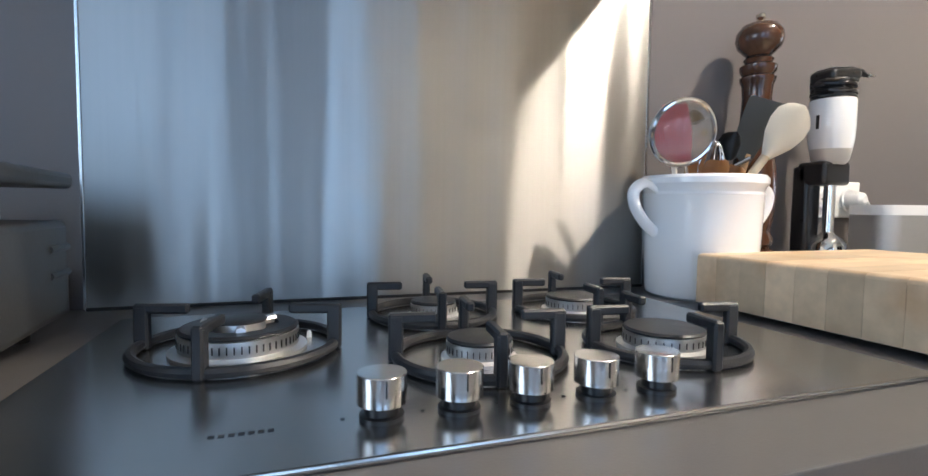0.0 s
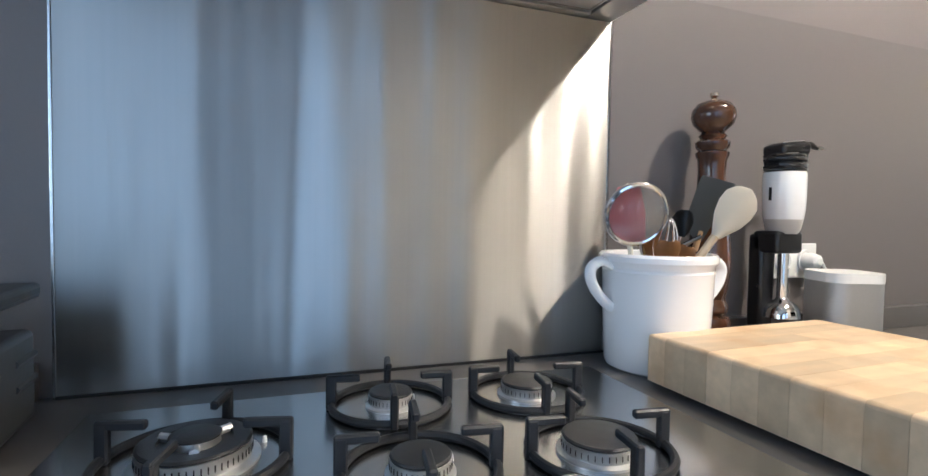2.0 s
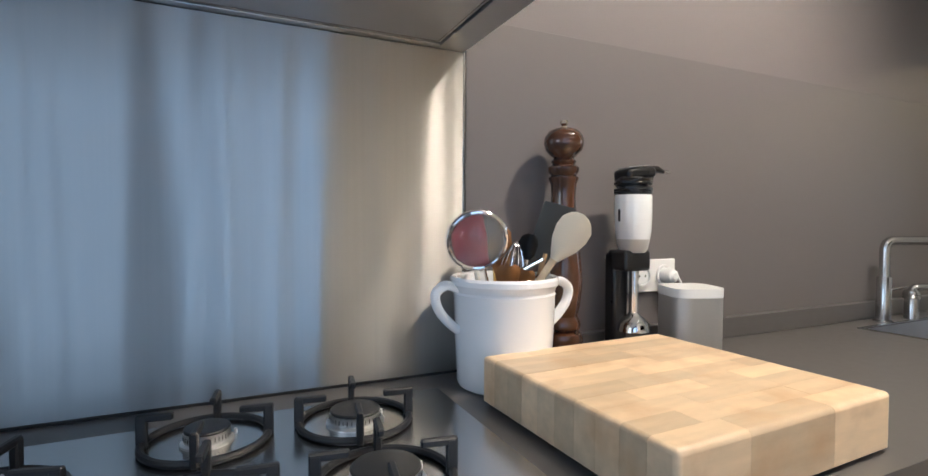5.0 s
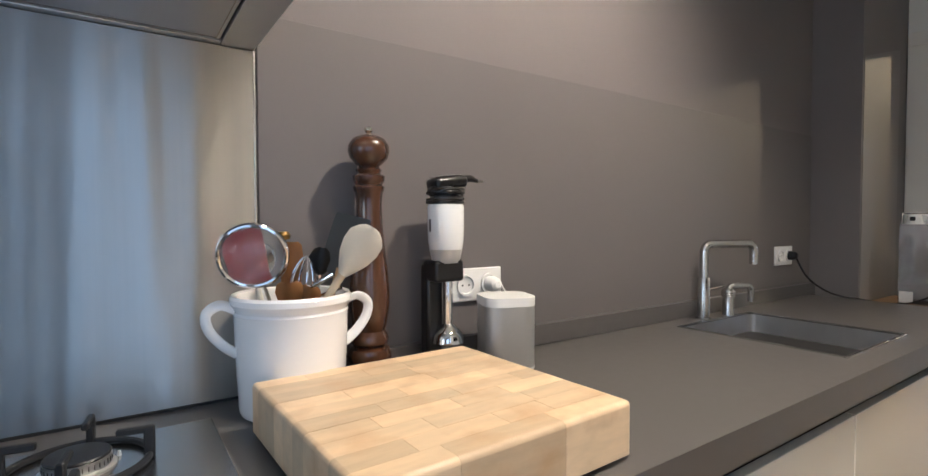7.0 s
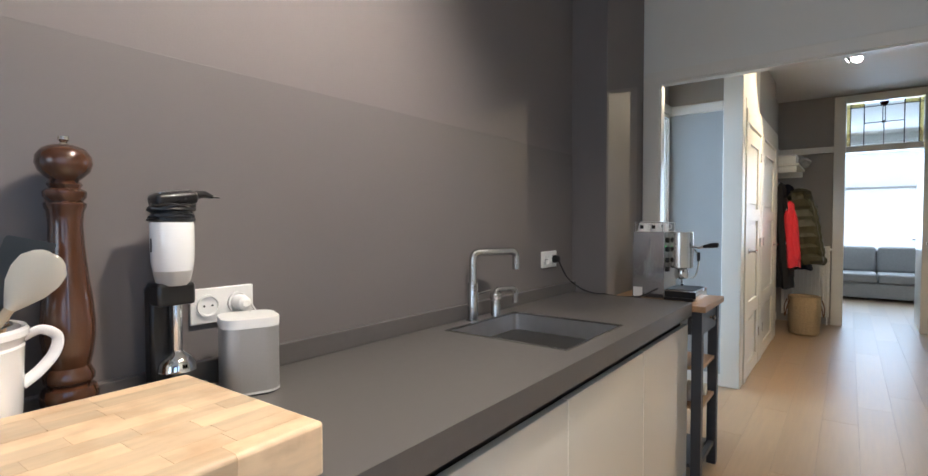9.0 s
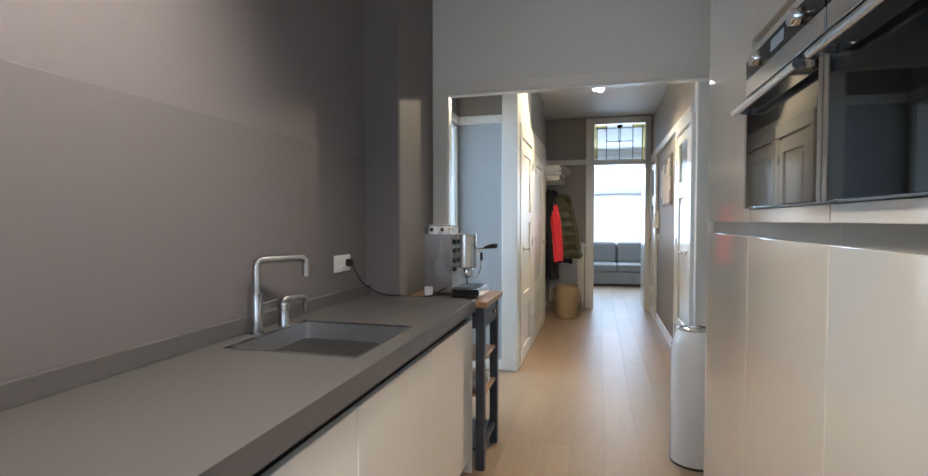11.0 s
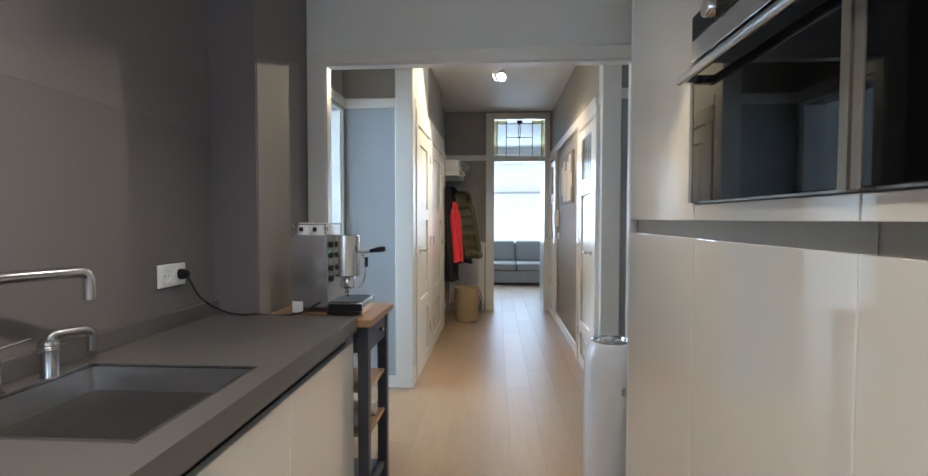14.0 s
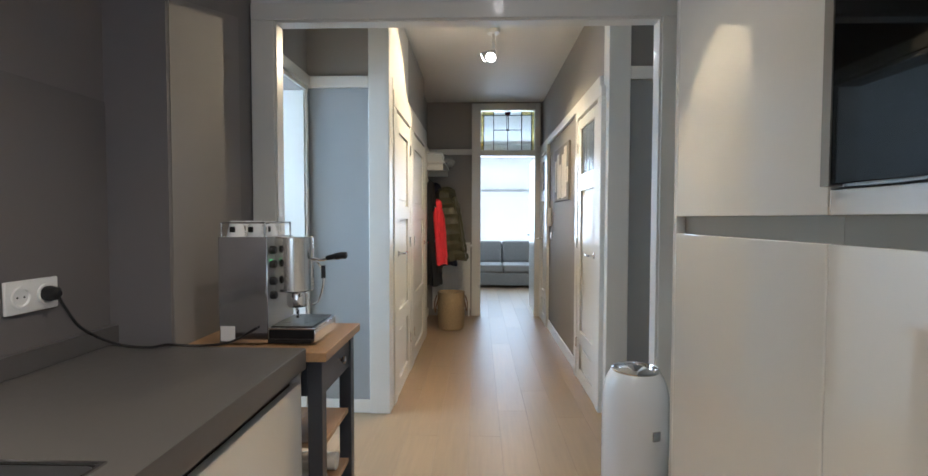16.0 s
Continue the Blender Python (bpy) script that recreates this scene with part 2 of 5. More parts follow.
def curve(pts, n=8):
    """Points of a smooth line through pts."""
    pts = [Vector(p) for p in pts]
    out = []
    for i in range(len(pts) - 1):
        p0, p1, p2, p3 = pts[max(i - 1, 0)], pts[i], pts[i + 1], pts[min(i + 2, len(pts) - 1)]
        for k in range(n):
            t = k / n
            out.append(0.5 * ((2 * p1) + (p2 - p0) * t + (2 * p0 - 5 * p1 + 4 * p2 - p3) * t * t + (3 * p1 - p0 - 3 * p2 + p3) * t ** 3))
    return out + [pts[-1]]


def slab(name, x0, x1, y0, y1, z0, z1, material, label="", category="", bevel=0.0):
    """A piece of the setting."""
    return tagged(part(name, box(x0, x1, y0, y1, z0, z1, bevel), material, None, "", False), label, category, "", "structure")


# ---- structure ----
BACK, TOP, ROOF = 1.083, 0.90, 2.80
slab("wall_north", -2.4, 3.425, BACK, BACK + 0.15, 0, ROOF, TAUPE, "taupe painted kitchen wall behind the worktop", "wall")
slab("wall_pier", 3.425, 4.004, 0.888, BACK + 0.15, 0, ROOF, TAUPE, "taupe painted chimney pier at the worktop end", "wall")
slab("wall_panel_1", 0.975, 2.862, BACK - 0.008, BACK, 0.9, 1.638, TAUPE_PANEL, "satin taupe splash panel on the kitchen wall", "wall panel", 0.002)
slab("wall_panel_2", 2.864, 3.425, BACK - 0.004, BACK, 0.9, 1.635, TAUPE_PANEL, "satin taupe splash panel beside the pier", "wall panel", 0.001)
# Slant-topped patch of light on the pier, put in as a paler sheet.
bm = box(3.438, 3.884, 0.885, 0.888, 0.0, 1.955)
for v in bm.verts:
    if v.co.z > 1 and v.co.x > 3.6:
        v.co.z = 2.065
tagged(part("wall_light_patch", bm, LIT_TAUPE, None, "", False), "paler taupe sheet imitating a patch of light on the pier", "wall panel", "", "structure")
slab("wall_south_1", 0.92, 4.004, -1.37, -1.22, 0, ROOF, WHITE_WALL, "white painted kitchen wall behind the tall cabinets", "wall")
slab("wall_south_2", 0.92, 1.04, -2.05, -1.37, 0, ROOF, WHITE_WALL, "white painted return wall", "wall")
SW = -1.9
slab("wall_south_3", -2.4, -1.35, SW - 0.15, SW, 0, ROOF, TAUPE, "taupe wall beside the garden window", "wall")
slab("wall_south_4", -0.02, 0.36, SW - 0.15, SW, 0, ROOF, TAUPE, "taupe pier between the windows", "wall")
slab("wall_south_5", -1.35, -0.02, SW - 0.15, SW, 2.45, ROOF, TAUPE, "taupe wall above the garden window", "wall")
slab("wall_south_6", 0.36, 0.92, SW - 0.15, SW, 2.45, ROOF, TAUPE, "taupe wall above the narrow window", "wall")
slab("wall_south_7", -1.35, -0.02, SW - 0.15, SW, 0, 0.35, TAUPE, "taupe wall below the garden window", "wall")
slab("wall_south_8", 0.36, 0.92, SW - 0.15, SW, 0, 0.35, TAUPE, "taupe wall below the narrow window", "wall")
# wall with the passage to the hall
PX, PT = 4.004, 0.045
slab("wall_east_1", PX, PX + PT, 0.788, 1.233, 0, ROOF, WHITE_WALL, "white painted wall beside the passage", "wall")
slab("wall_east_2", PX, PX + PT, -1.75, -0.786, 0, ROOF, WHITE_WALL, "white painted wall beside the passage", "wall")
slab("wall_east_3", PX, PX + PT, -0.786, 0.788, 2.094, ROOF, WHITE_WALL, "white painted wall above the passage", "wall")
for i, (y0, y1, z0, z1) in enumerate(((0.788, 0.884, 0, 2.094), (-0.876, -0.786, 0, 2.094), (-0.876, 0.884, 2.094, 2.163))):
    slab("trim_passage_%d" % (i + 1), PX - 0.018, PX - 0.0005, y0, y1, z0, z1, GLOSS_WHITE, "white gloss painted architrave", "trim", 0.004)
    if i < 2:
        yy = (0.779, 0.788) if i == 0 else (-0.786, -0.777)
        slab("trim_passage_lining_%d" % (i + 1), PX - 0.012, PX + PT + 0.012, *yy, 0, 2.085, GLOSS_WHITE, "white gloss painted passage lining", "trim", 0.002)
slab("trim_passage_lining_3", PX - 0.012, PX + PT + 0.012, -0.786, 0.788, 2.085, 2.094, GLOSS_WHITE, "white gloss painted passage lining", "trim", 0.002)
# west end of the kitchen
slab("wall_west_1", -2.55, -2.4, -2.05, -1.0, 0, ROOF, WHITE_WALL, "white painted end wall of the kitchen", "wall")
slab("wall_west_2", -2.55, -2.4, 0.4, 1.233, 0, ROOF, WHITE_WALL, "white painted end wall of the kitchen", "wall")
slab("wall_west_3", -2.55, -2.4, -1.0, 0.4, 0, 0.8, WHITE_WALL, "white painted wall below the added end window", "wall")
slab("wall_west_4", -2.55, -2.4, -1.0, 0.4, 2.4, ROOF, WHITE_WALL, "white painted wall above the added end window", "wall")

# cross hall behind the passage
JX = 5.2
slab("wall_hall_left_1", PX + PT, 4.30, 1.066, 1.2, 0, ROOF, GREY_WALL, "grey painted hall wall", "wall")
slab("wall_hall_left_2", 5.14, JX, 1.066, 1.2, 0, ROOF, GREY_WALL, "grey painted hall wall", "wall")
slab("wall_hall_left_3", 4.30, 5.14, 1.066, 1.2, 2.1, ROOF, GREY_WALL, "grey painted hall wall above the door", "wall")
slab("wall_hall_end_left", JX, JX + 0.1, 0.66, 1.2, 0, ROOF, GREY_WALL, "dark grey upper hall wall", "wall")
slab("wall_hall_end_left_low", JX - 0.004, JX - 0.0005, 0.66, 1.062, 0.09, 2.126, BLUE_WALL, "blue grey painted wall field below the picture rail", "wall panel")
slab("wall_hall_end_right", JX, JX + 0.1, -1.75, -1.011, 0, ROOF, GREY_WALL, "dark grey upper hall wall", "wall")
slab("wall_hall_end_right_low", JX - 0.004, JX - 0.0005, -1.6, -1.011, 0.09, 2.166, BLUE_WALL, "blue grey painted wall field below the picture rail", "wall panel")
slab("wall_hall_right", PX + PT, JX, -1.75, -1.6, 0, ROOF, GREY_WALL, "grey painted hall wall", "wall")
slab("trim_rail_1", JX - 0.03, JX, 0.66, 1.066, 2.126, 2.2, GLOSS_WHITE, "white gloss painted picture rail", "trim", 0.006)
slab("trim_rail_2", JX - 0.03, JX, -1.6, -1.011, 2.17, 2.25, GLOSS_WHITE, "white gloss painted picture rail", "trim", 0.006)
slab("trim_rail_3", PX + PT, JX - 0.03, 1.036, 1.066, 2.126, 2.2, GLOSS_WHITE, "white gloss painted picture rail", "trim", 0.006)
slab("baseboard_1", JX - 0.018, JX - 0.005, 0.66, 1.066, 0, 0.09, GLOSS_WHITE, "white painted baseboard", "baseboard", 0.004)
slab("trim_post_left", JX - 0.03, JX + 0.1, 0.524, 0.66, 0, ROOF, GLOSS_WHITE, "white gloss painted post at the corridor mouth", "trim", 0.006)
slab("trim_post_right", JX - 0.03, JX + 0.1, -1.011, -0.872, 0, ROOF, GLOSS_WHITE, "white gloss painted post at the corridor mouth", "trim", 0.006)

# corridor
LY, RY, FX = 0.55, -0.875, 8.57
slab("wall_corridor_left_1", JX + 0.1, 7.45, LY, LY + 0.12, 0, ROOF, GREY_WALL, "grey painted corridor wall with doors", "wall")
slab("wall_corridor_left_2", 7.45, FX, LY + 0.08, LY + 0.2, 0, ROOF, GREY_WALL, "grey painted corridor wall behind the coats", "wall")
slab("wall_corridor_right", JX + 0.1, FX, RY - 0.12, RY, 0, ROOF, GREY_WALL, "grey painted corridor wall with a white picture rail", "wall")
slab("wall_far_1", FX, FX + 0.12, 0.046, LY + 0.2, 0, ROOF, GREY_WALL, "grey painted wall at the corridor end", "wall")
slab("wall_far_2", FX, FX + 0.12, RY - 0.12, -0.846, 0, ROOF, GREY_WALL, "grey painted wall at the corridor end", "wall")
slab("wall_far_3", FX, FX + 0.12, -0.846, 0.046, 2.78, ROOF, GREY_WALL, "grey painted wall above the far door", "wall")
slab("trim_rail_4", JX + 0.1, FX, RY, RY + 0.03, 2.15, 2.225, GLOSS_WHITE, "white gloss painted picture rail", "trim", 0.006)
slab("trim_rail_5", JX + 0.1, 7.45, LY - 0.03, LY, 2.15, 2.225, GLOSS_WHITE, "white gloss painted picture rail", "trim", 0.006)
slab("trim_rail_6", FX - 0.03, FX, 0.046, LY + 0.08, 2.115, 2.19, GLOSS_WHITE, "white gloss painted picture rail", "trim", 0.006)
slab("trim_rail_7", 7.45, FX - 0.03, LY + 0.05, LY + 0.08, 2.115, 2.19, GLOSS_WHITE, "white gloss painted picture rail", "trim", 0.006)
slab("baseboard_2", 6.13, 7.93, RY, RY + 0.015, 0, 0.1, GLOSS_WHITE, "white painted baseboard", "baseboard", 0.004)
slab("baseboard_3", 7.45, FX, LY + 0.065, LY + 0.08, 0, 0.1, GLOSS_WHITE, "white painted baseboard", "baseboard", 0.004)
slab("trim_column", 7.36, 7.47, LY - 0.03, LY + 0.08, 0, 2.15, GLOSS_WHITE, "white gloss painted door post", "trim", 0.006)
# frame of the far door with its transom
for i, (y0, y1, z0, z1) in enumerate(((-0.071, 0.046, 0, 2.78), (-0.846, -0.775, 0, 2.78), (-0.775, -0.071, 2.69, 2.78), (-0.775, -0.071, 2.1, 2.175))):
    slab("trim_far_door_%d" % (i + 1), FX - 0.025, FX + 0.13, y0, y1, z0, z1, GLOSS_WHITE, "white gloss painted frame of the far door", "trim", 0.006)

# living room beyond
slab("wall_living_left", FX + 0.12, 12.4, 1.6, 1.75, 0, ROOF, WHITE_WALL, "white living room wall", "wall")
slab("wall_living_right", FX + 0.12, 12.4, -2.75, -2.6, 0, ROOF, WHITE_WALL, "white living room wall", "wall")
slab("wall_living_near_1", FX + 0.02, FX + 0.12, LY + 0.2, 1.75, 0, ROOF, WHITE_WALL, "white living room wall", "wall")
slab("wall_living_near_2", FX + 0.02, FX + 0.12, -2.75, RY - 0.12, 0, ROOF, WHITE_WALL, "white living room wall", "wall")
slab("wall_living_end_1", 12.4, 12.55, -2.75, 1.75, 0, 0.7, WHITE_WALL, "white wall below the living room window", "wall")
slab("wall_living_end_2", 12.4, 12.55, -2.75, -1.7, 0.7, ROOF, WHITE_WALL, "white wall beside the living room window", "wall")
slab("wall_living_end_3", 12.4, 12.55, 0.7, 1.75, 0.7, ROOF, WHITE_WALL, "white wall beside the living room window", "wall")
slab("wall_living_end_4", 12.4, 12.55, -1.7, 0.7, 2.58, ROOF, WHITE_WALL, "white wall above the living room window", "wall")

slab("ceiling", -2.55, 12.55, -2.75, 3.3, ROOF, ROOF + 0.12, CEIL, "off white plastered ceiling", "ceiling")
slab("ground", -400, 400, -400, 400, -4.4, -4.2, FLOOR_GAP, "dull ground far below the flat", "ground")
floor = slab("floor", -2.55, 12.55, -2.75, 3.3, -0.2, -0.012, FLOOR_GAP, "pale oiled oak plank floor", "floor")

# ---- kitchen: worktop run ----
CE, CF = 3.38, 0.456


def worktop():
    t = thing("worktop", (0, 0, TOP), 0, "grey brown composite worktop with a thick front edge", "worktop")
    x0, x1, y0, y1 = 2.225, 2.665, 0.53, 0.975
    xs, ys, bm = (-1.6, x0 - 0.003, x1 + 0.003, CE), (CF, y0 - 0.003, y1 + 0.003, BACK), bmesh.new()
    grid = [[[bm.verts.new((x, y, z)) for y in ys] for x in xs] for z in (-0.063, 0)]
    for a in range(3):
        for b in range(3):
            if (a, b) != (1, 1):
                for g in grid:
                    bm.faces.new((g[a][b], g[a + 1][b], g[a + 1][b + 1], g[a][b + 1]))
    lo, hi = grid
    walls = [((a, b), (a + 1, b)) for a in range(3) for b in (0, 3)] + [((a, b), (a, b + 1)) for b in range(3) for a in (0, 3)]
    walls += [((1, 1), (2, 1)), ((1, 2), (2, 2)), ((1, 1), (1, 2)), ((2, 1), (2, 2))]
    for (a, b), (c, d) in walls:
        bm.faces.new((lo[a][b], lo[c][d], hi[c][d], hi[a][b]))
    es = [e for e in bm.edges if all(v.co.y < CF + 1e-4 for v in e.verts) and abs(e.verts[0].co.z - e.verts[1].co.z) < 1e-4]
    bmesh.ops.bevel(bm, geom=es, offset=0.0035, segments=2, profile=0.5, affect="EDGES")
    part("slab", bm, COUNTER, t)
    part("upstand", box(0.98, 3.425, BACK - 0.03, BACK - 0.006, 0.0005, 0.055, 0.002), COUNTER, t)
    part("upstand", box(-1.6, 0.03, BACK - 0.022, BACK - 0.006, 0.0005, 0.055, 0.002), COUNTER, t)
    return t


worktop()


def base_cabinet(x0, x1):
    t = thing("base_cabinet", (x0, CF, 0), 0, "white lacquered base cabinet under the worktop", "cabinet", "base cabinets")
    w = x1 - x0
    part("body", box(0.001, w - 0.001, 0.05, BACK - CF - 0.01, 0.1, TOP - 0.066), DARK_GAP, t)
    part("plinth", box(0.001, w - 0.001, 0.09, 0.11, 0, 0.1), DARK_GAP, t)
    part("door", box(0.002, w - 0.002, 0.018, 0.04, 0.105, 0.797, 0.0025), LACQUER, t)
    return t


for k in range(7):
    a = 2.752 - 0.63 * k
    base_cabinet(a, a + 0.63)
slab("trim_cabinet_side", 3.3825, 3.392, CF + 0.02, BACK - 0.01, 0, TOP - 0.064, LACQUER, "white lacquered end panel", "trim")


def tall_cabinet(x0, x1, oven):
    w, y = x1 - x0, -0.615
    t = thing("tall_cabinet", (x0, y, 0), 0, "tall white gloss cabinet" + (" holding a built-in oven" if oven else " with a recessed grip rail"), "cabinet", "tall cabinets")
    part("body", box(0.0005, w - 0.0005, -0.6, -0.035, 0.08, 2.5), LACQUER, t)
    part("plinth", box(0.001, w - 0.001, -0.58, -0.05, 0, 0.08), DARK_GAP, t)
    part("door", box(0.0015, w - 0.0015, -0.03, 0, 0.085, 1.244, 0.002), LACQUER, t)
    part("grip_rail", box(0.0005, w - 0.0005, -0.034, -0.026, 1.2, 1.34), RAIL, t, "brushed steel recessed grip rail")
    if oven:
        part("panel", box(0.0015, w - 0.0015, -0.03, 0, 1.29, 1.331, 0.002), LACQUER, t)
        part("panel", box(0.0015, w - 0.0015, -0.03, 0, 1.808, 1.845, 0.002), LACQUER, t)
        part("grip_rail", box(0.0005, w - 0.0005, -0.034, -0.026, 1.83, 1.9), OAK, t, "wooden recessed grip rail")
        part("door", box(0.0015, w - 0.0015, -0.03, 0, 1.87, 2.5, 0.002), LACQUER, t)
    else:
        part("door", box(0.0015, w - 0.0015, -0.03, 0, 1.29, 2.5, 0.002), LACQUER, t)
    return t


def oven(x0, x1):
    w = x1 - x0
    t = thing("oven", (x0, -0.615, 1.333), 0, "built-in steel and black glass oven", "oven", "ovens")
    part("body", box(0.012, w - 0.012, -0.034, -0.004, 0.001, 0.474), STEEL, t)
    part("door_glass", box(0.024, w - 0.024, -0.004, 0.016, 0.004, 0.352, 0.002), OVEN_GLASS, t, "black glass oven door")
    part("door_frame", box(0.004, 0.0238, -0.004, 0.0175, 0.002, 0.352), RAIL, t)
    part("door_frame", box(w - 0.0238, w - 0.004, -0.004, 0.0175, 0.002, 0.352), RAIL, t)
    part("control_panel", box(0.004, w - 0.004, -0.004, 0.016, 0.358, 0.412, 0.002), SATIN_STEEL, t)
    part("control_panel", box(0.004, w - 0.004, -0.004, 0.016, 0.413, 0.474, 0.002), OVEN_GLASS, t, "black glass control strip")
    part("display", box(w / 2 - 0.05, w / 2 + 0.05, 0.016, 0.0175, 0.428, 0.458), mat("oven_display", (0.25, 0.3, 0.33), 0.3, emit=0.3), t)
    for k in (0.14, w - 0.14):
        bm = lathe([(0, 0), (0.02, 0), (0.02, 0.022), (0.018, 0.025), (0, 0.025)], 24)
        bm.transform(Matrix.Translation((k, 0.016, 0.443)) @ Matrix.Rotation(radians(-90), 4, "X"))
        part("knob", bm, CHROME, t)
    part("handle", tube([(0.035, 0.055, 0.305), (w - 0.035, 0.055, 0.305)], 0.011, 14), SATIN_STEEL, t)
    for k in (0.05, w - 0.05):
        part("handle_bracket", box(k - 0.012, k + 0.012, 0.015, 0.055, 0.295, 0.315, 0.003), CHROME, t)
    return t


SEAMS = (3.365, 2.738, 2.138, 1.538, 0.938)
for k in range(len(SEAMS) - 1):
    tall_cabinet(SEAMS[k + 1], SEAMS[k], k in (1, 2))
    if k in (1, 2):
        oven(SEAMS[k + 1], SEAMS[k])

part("side_panel", box(0, 0.018, -0.6, 0.0, 0, 2.5, 0.001), LACQUER, tagged(thing("end_panel", (3.3655, -0.615, 0), 0, "white gloss end panel of the tall cabinets", "panel")))


def sink():
    t = thing("sink", (2.225, 0.53, TOP), 0, "undermounted worn stainless steel sink", "sink")
    w, d, h = 0.44, 0.445, 0.19
    bm = bmesh.new()
    r = bmesh.ops.create_cube(bm, size=1, matrix=Matrix.LocRotScale((w / 2, d / 2, -h / 2 - 0.002), None, (w - 0.002, d - 0.002, h)))
    top = [f for f in bm.faces if f.normal.z > 0.9]
    bmesh.ops.delete(bm, geom=top, context="FACES")
    es = [e for e in bm.edges if abs(e.verts[0].co.z - e.verts[1].co.z) > 0.1 or (e.verts[0].co.z < -0.1 and e.verts[1].co.z < -0.1)]
    bmesh.ops.bevel(bm, geom=es, offset=0.022, segments=5, profile=0.5, affect="EDGES")
    bmesh.ops.solidify(bm, geom=bm.faces[:], thickness=0.0015)
    part("basin", bm, SINK_STEEL, t)
    bm = bmesh.new()
    for a in ((-0.006, w + 0.006, -0.006, 0.001), (-0.006, w + 0.006, d - 0.001, d + 0.006), (-0.006, 0.001, 0.001, d - 0.001), (w - 0.001, w + 0.006, 0.001, d - 0.001)):
        box(*a, 0.0002, 0.0035, bm=bm)
    part("rim", bm, SATIN_STEEL, t, "thin bright steel rim")
    part("drain", lathe([(0, -0.19), (0.045, -0.19), (0.045, -0.1875), (0.038, -0.187), (0.034, -0.189), (0, -0.189)], 32, w / 2, d / 2), CHROME, t)
    bm = lathe([(0, 0), (0.016, 0), (0.016, 0.003), (0, 0.003)], 20)
    bm.transform(Matrix.Translation((0.12, d - 0.003, -0.05)) @ Matrix.Rotation(radians(90), 4, "X"))
    part("overflow", bm, CHROME, t)
    return t


sink()


def bend(p, r=0.03, n=6):
    """Rounds the corners of a line of points."""
    p = [Vector(q) for q in p]
    out = [p[0]]
    for a, b, c in zip(p, p[1:], p[2:]):
        u, v = (a - b).normalized() * r, (c - b).normalized() * r
        for k in range(n + 1):
            t = k / n
            out.append((b + u) * (1 - t) ** 2 + 2 * b * t * (1 - t) + (b + v) * t * t)
    return out + [p[-1]]


def mixer_tap():
    t = thing("kitchen_tap", (2.424, 1.014, TOP), -20, "brushed steel square-necked kitchen tap behind the sink", "tap")
    part("base", lathe([(0, 0), (0.026, 0), (0.026, 0.003), (0.023, 0.0045), (0, 0.0045)], 28), SATIN_STEEL, t)
    part("column", lathe([(0, 0.004), (0.02, 0.004), (0.02, 0.006), (0.02, 0.141), (0.0185, 0.144), (0, 0.144)], 28), SATIN_STEEL, t)
    part("spout", tube(bend([(0, 0, 0.13), (0, 0, 0.258), (0.208, 0, 0.258), (0.208, 0, 0.185)], 0.03), 0.0143, 16), SATIN_STEEL, t)
    part("lever", tube([(0.015, -0.002, 0.1), (0.075, -0.008, 0.112)], [0.0045, 0.003], 10), SATIN_STEEL, t)
    return t


def boiling_tap():
    t = thing("boiling_water_tap", (2.56, 1.0, TOP), -20, "small brushed steel boiling water tap", "tap")
    part("column", lathe([(0, 0), (0.02, 0), (0.02, 0.004), (0.0195, 0.005), (0.0195, 0.07), (0, 0.07)], 24), SATIN_STEEL, t)
    part("collar", lathe([(0, 0.068), (0.024, 0.068), (0.025, 0.07), (0.0235, 0.073), (0.025, 0.076), (0.0235, 0.079), (0.025, 0.082), (0.0235, 0.085), (0.023, 0.09), (0.014, 0.097), (0, 0.097)], 24), SATIN_STEEL, t, "ribbed steel collar")
    part("spout", tube(bend([(0, 0, 0.09), (0, 0, 0.105), (0.098, 0, 0.102), (0.098, 0, 0.045)], 0.02), 0.0115, 14), SATIN_STEEL, t)
    return t


mixer_tap()
boiling_tap()


# ---- hob, splashback and hood ----
def splashback():
    t = thing("splashback", (0.051, BACK, TOP), 0, "brushed stainless steel splashback sheet behind the hob", "splashback")
    part("sheet", box(0, 0.916, -0.012, -0.0005, 0.001, 0.662, 0.001), SPLASH, t)
    part("edge_strip", box(-0.004, 0.0, -0.013, -0.0005, 0.001, 0.662, 0.0008), SATIN_STEEL, t)
    part("edge_strip", box(0.916, 0.92, -0.013, -0.0005, 0.001, 0.662, 0.0008), SATIN_STEEL, t)
    part("sealant", box(0, 0.916, -0.016, -0.0125, 0.0005, 0.005), DARK_GAP, t, "dark sealant joint")
    return t


HOOD_GREY = mat("satin_grey_steel", (0.5, 0.5, 0.51), 0.4, 0.85, var=0.04, scale=8, bump=0.02, bscale=300)


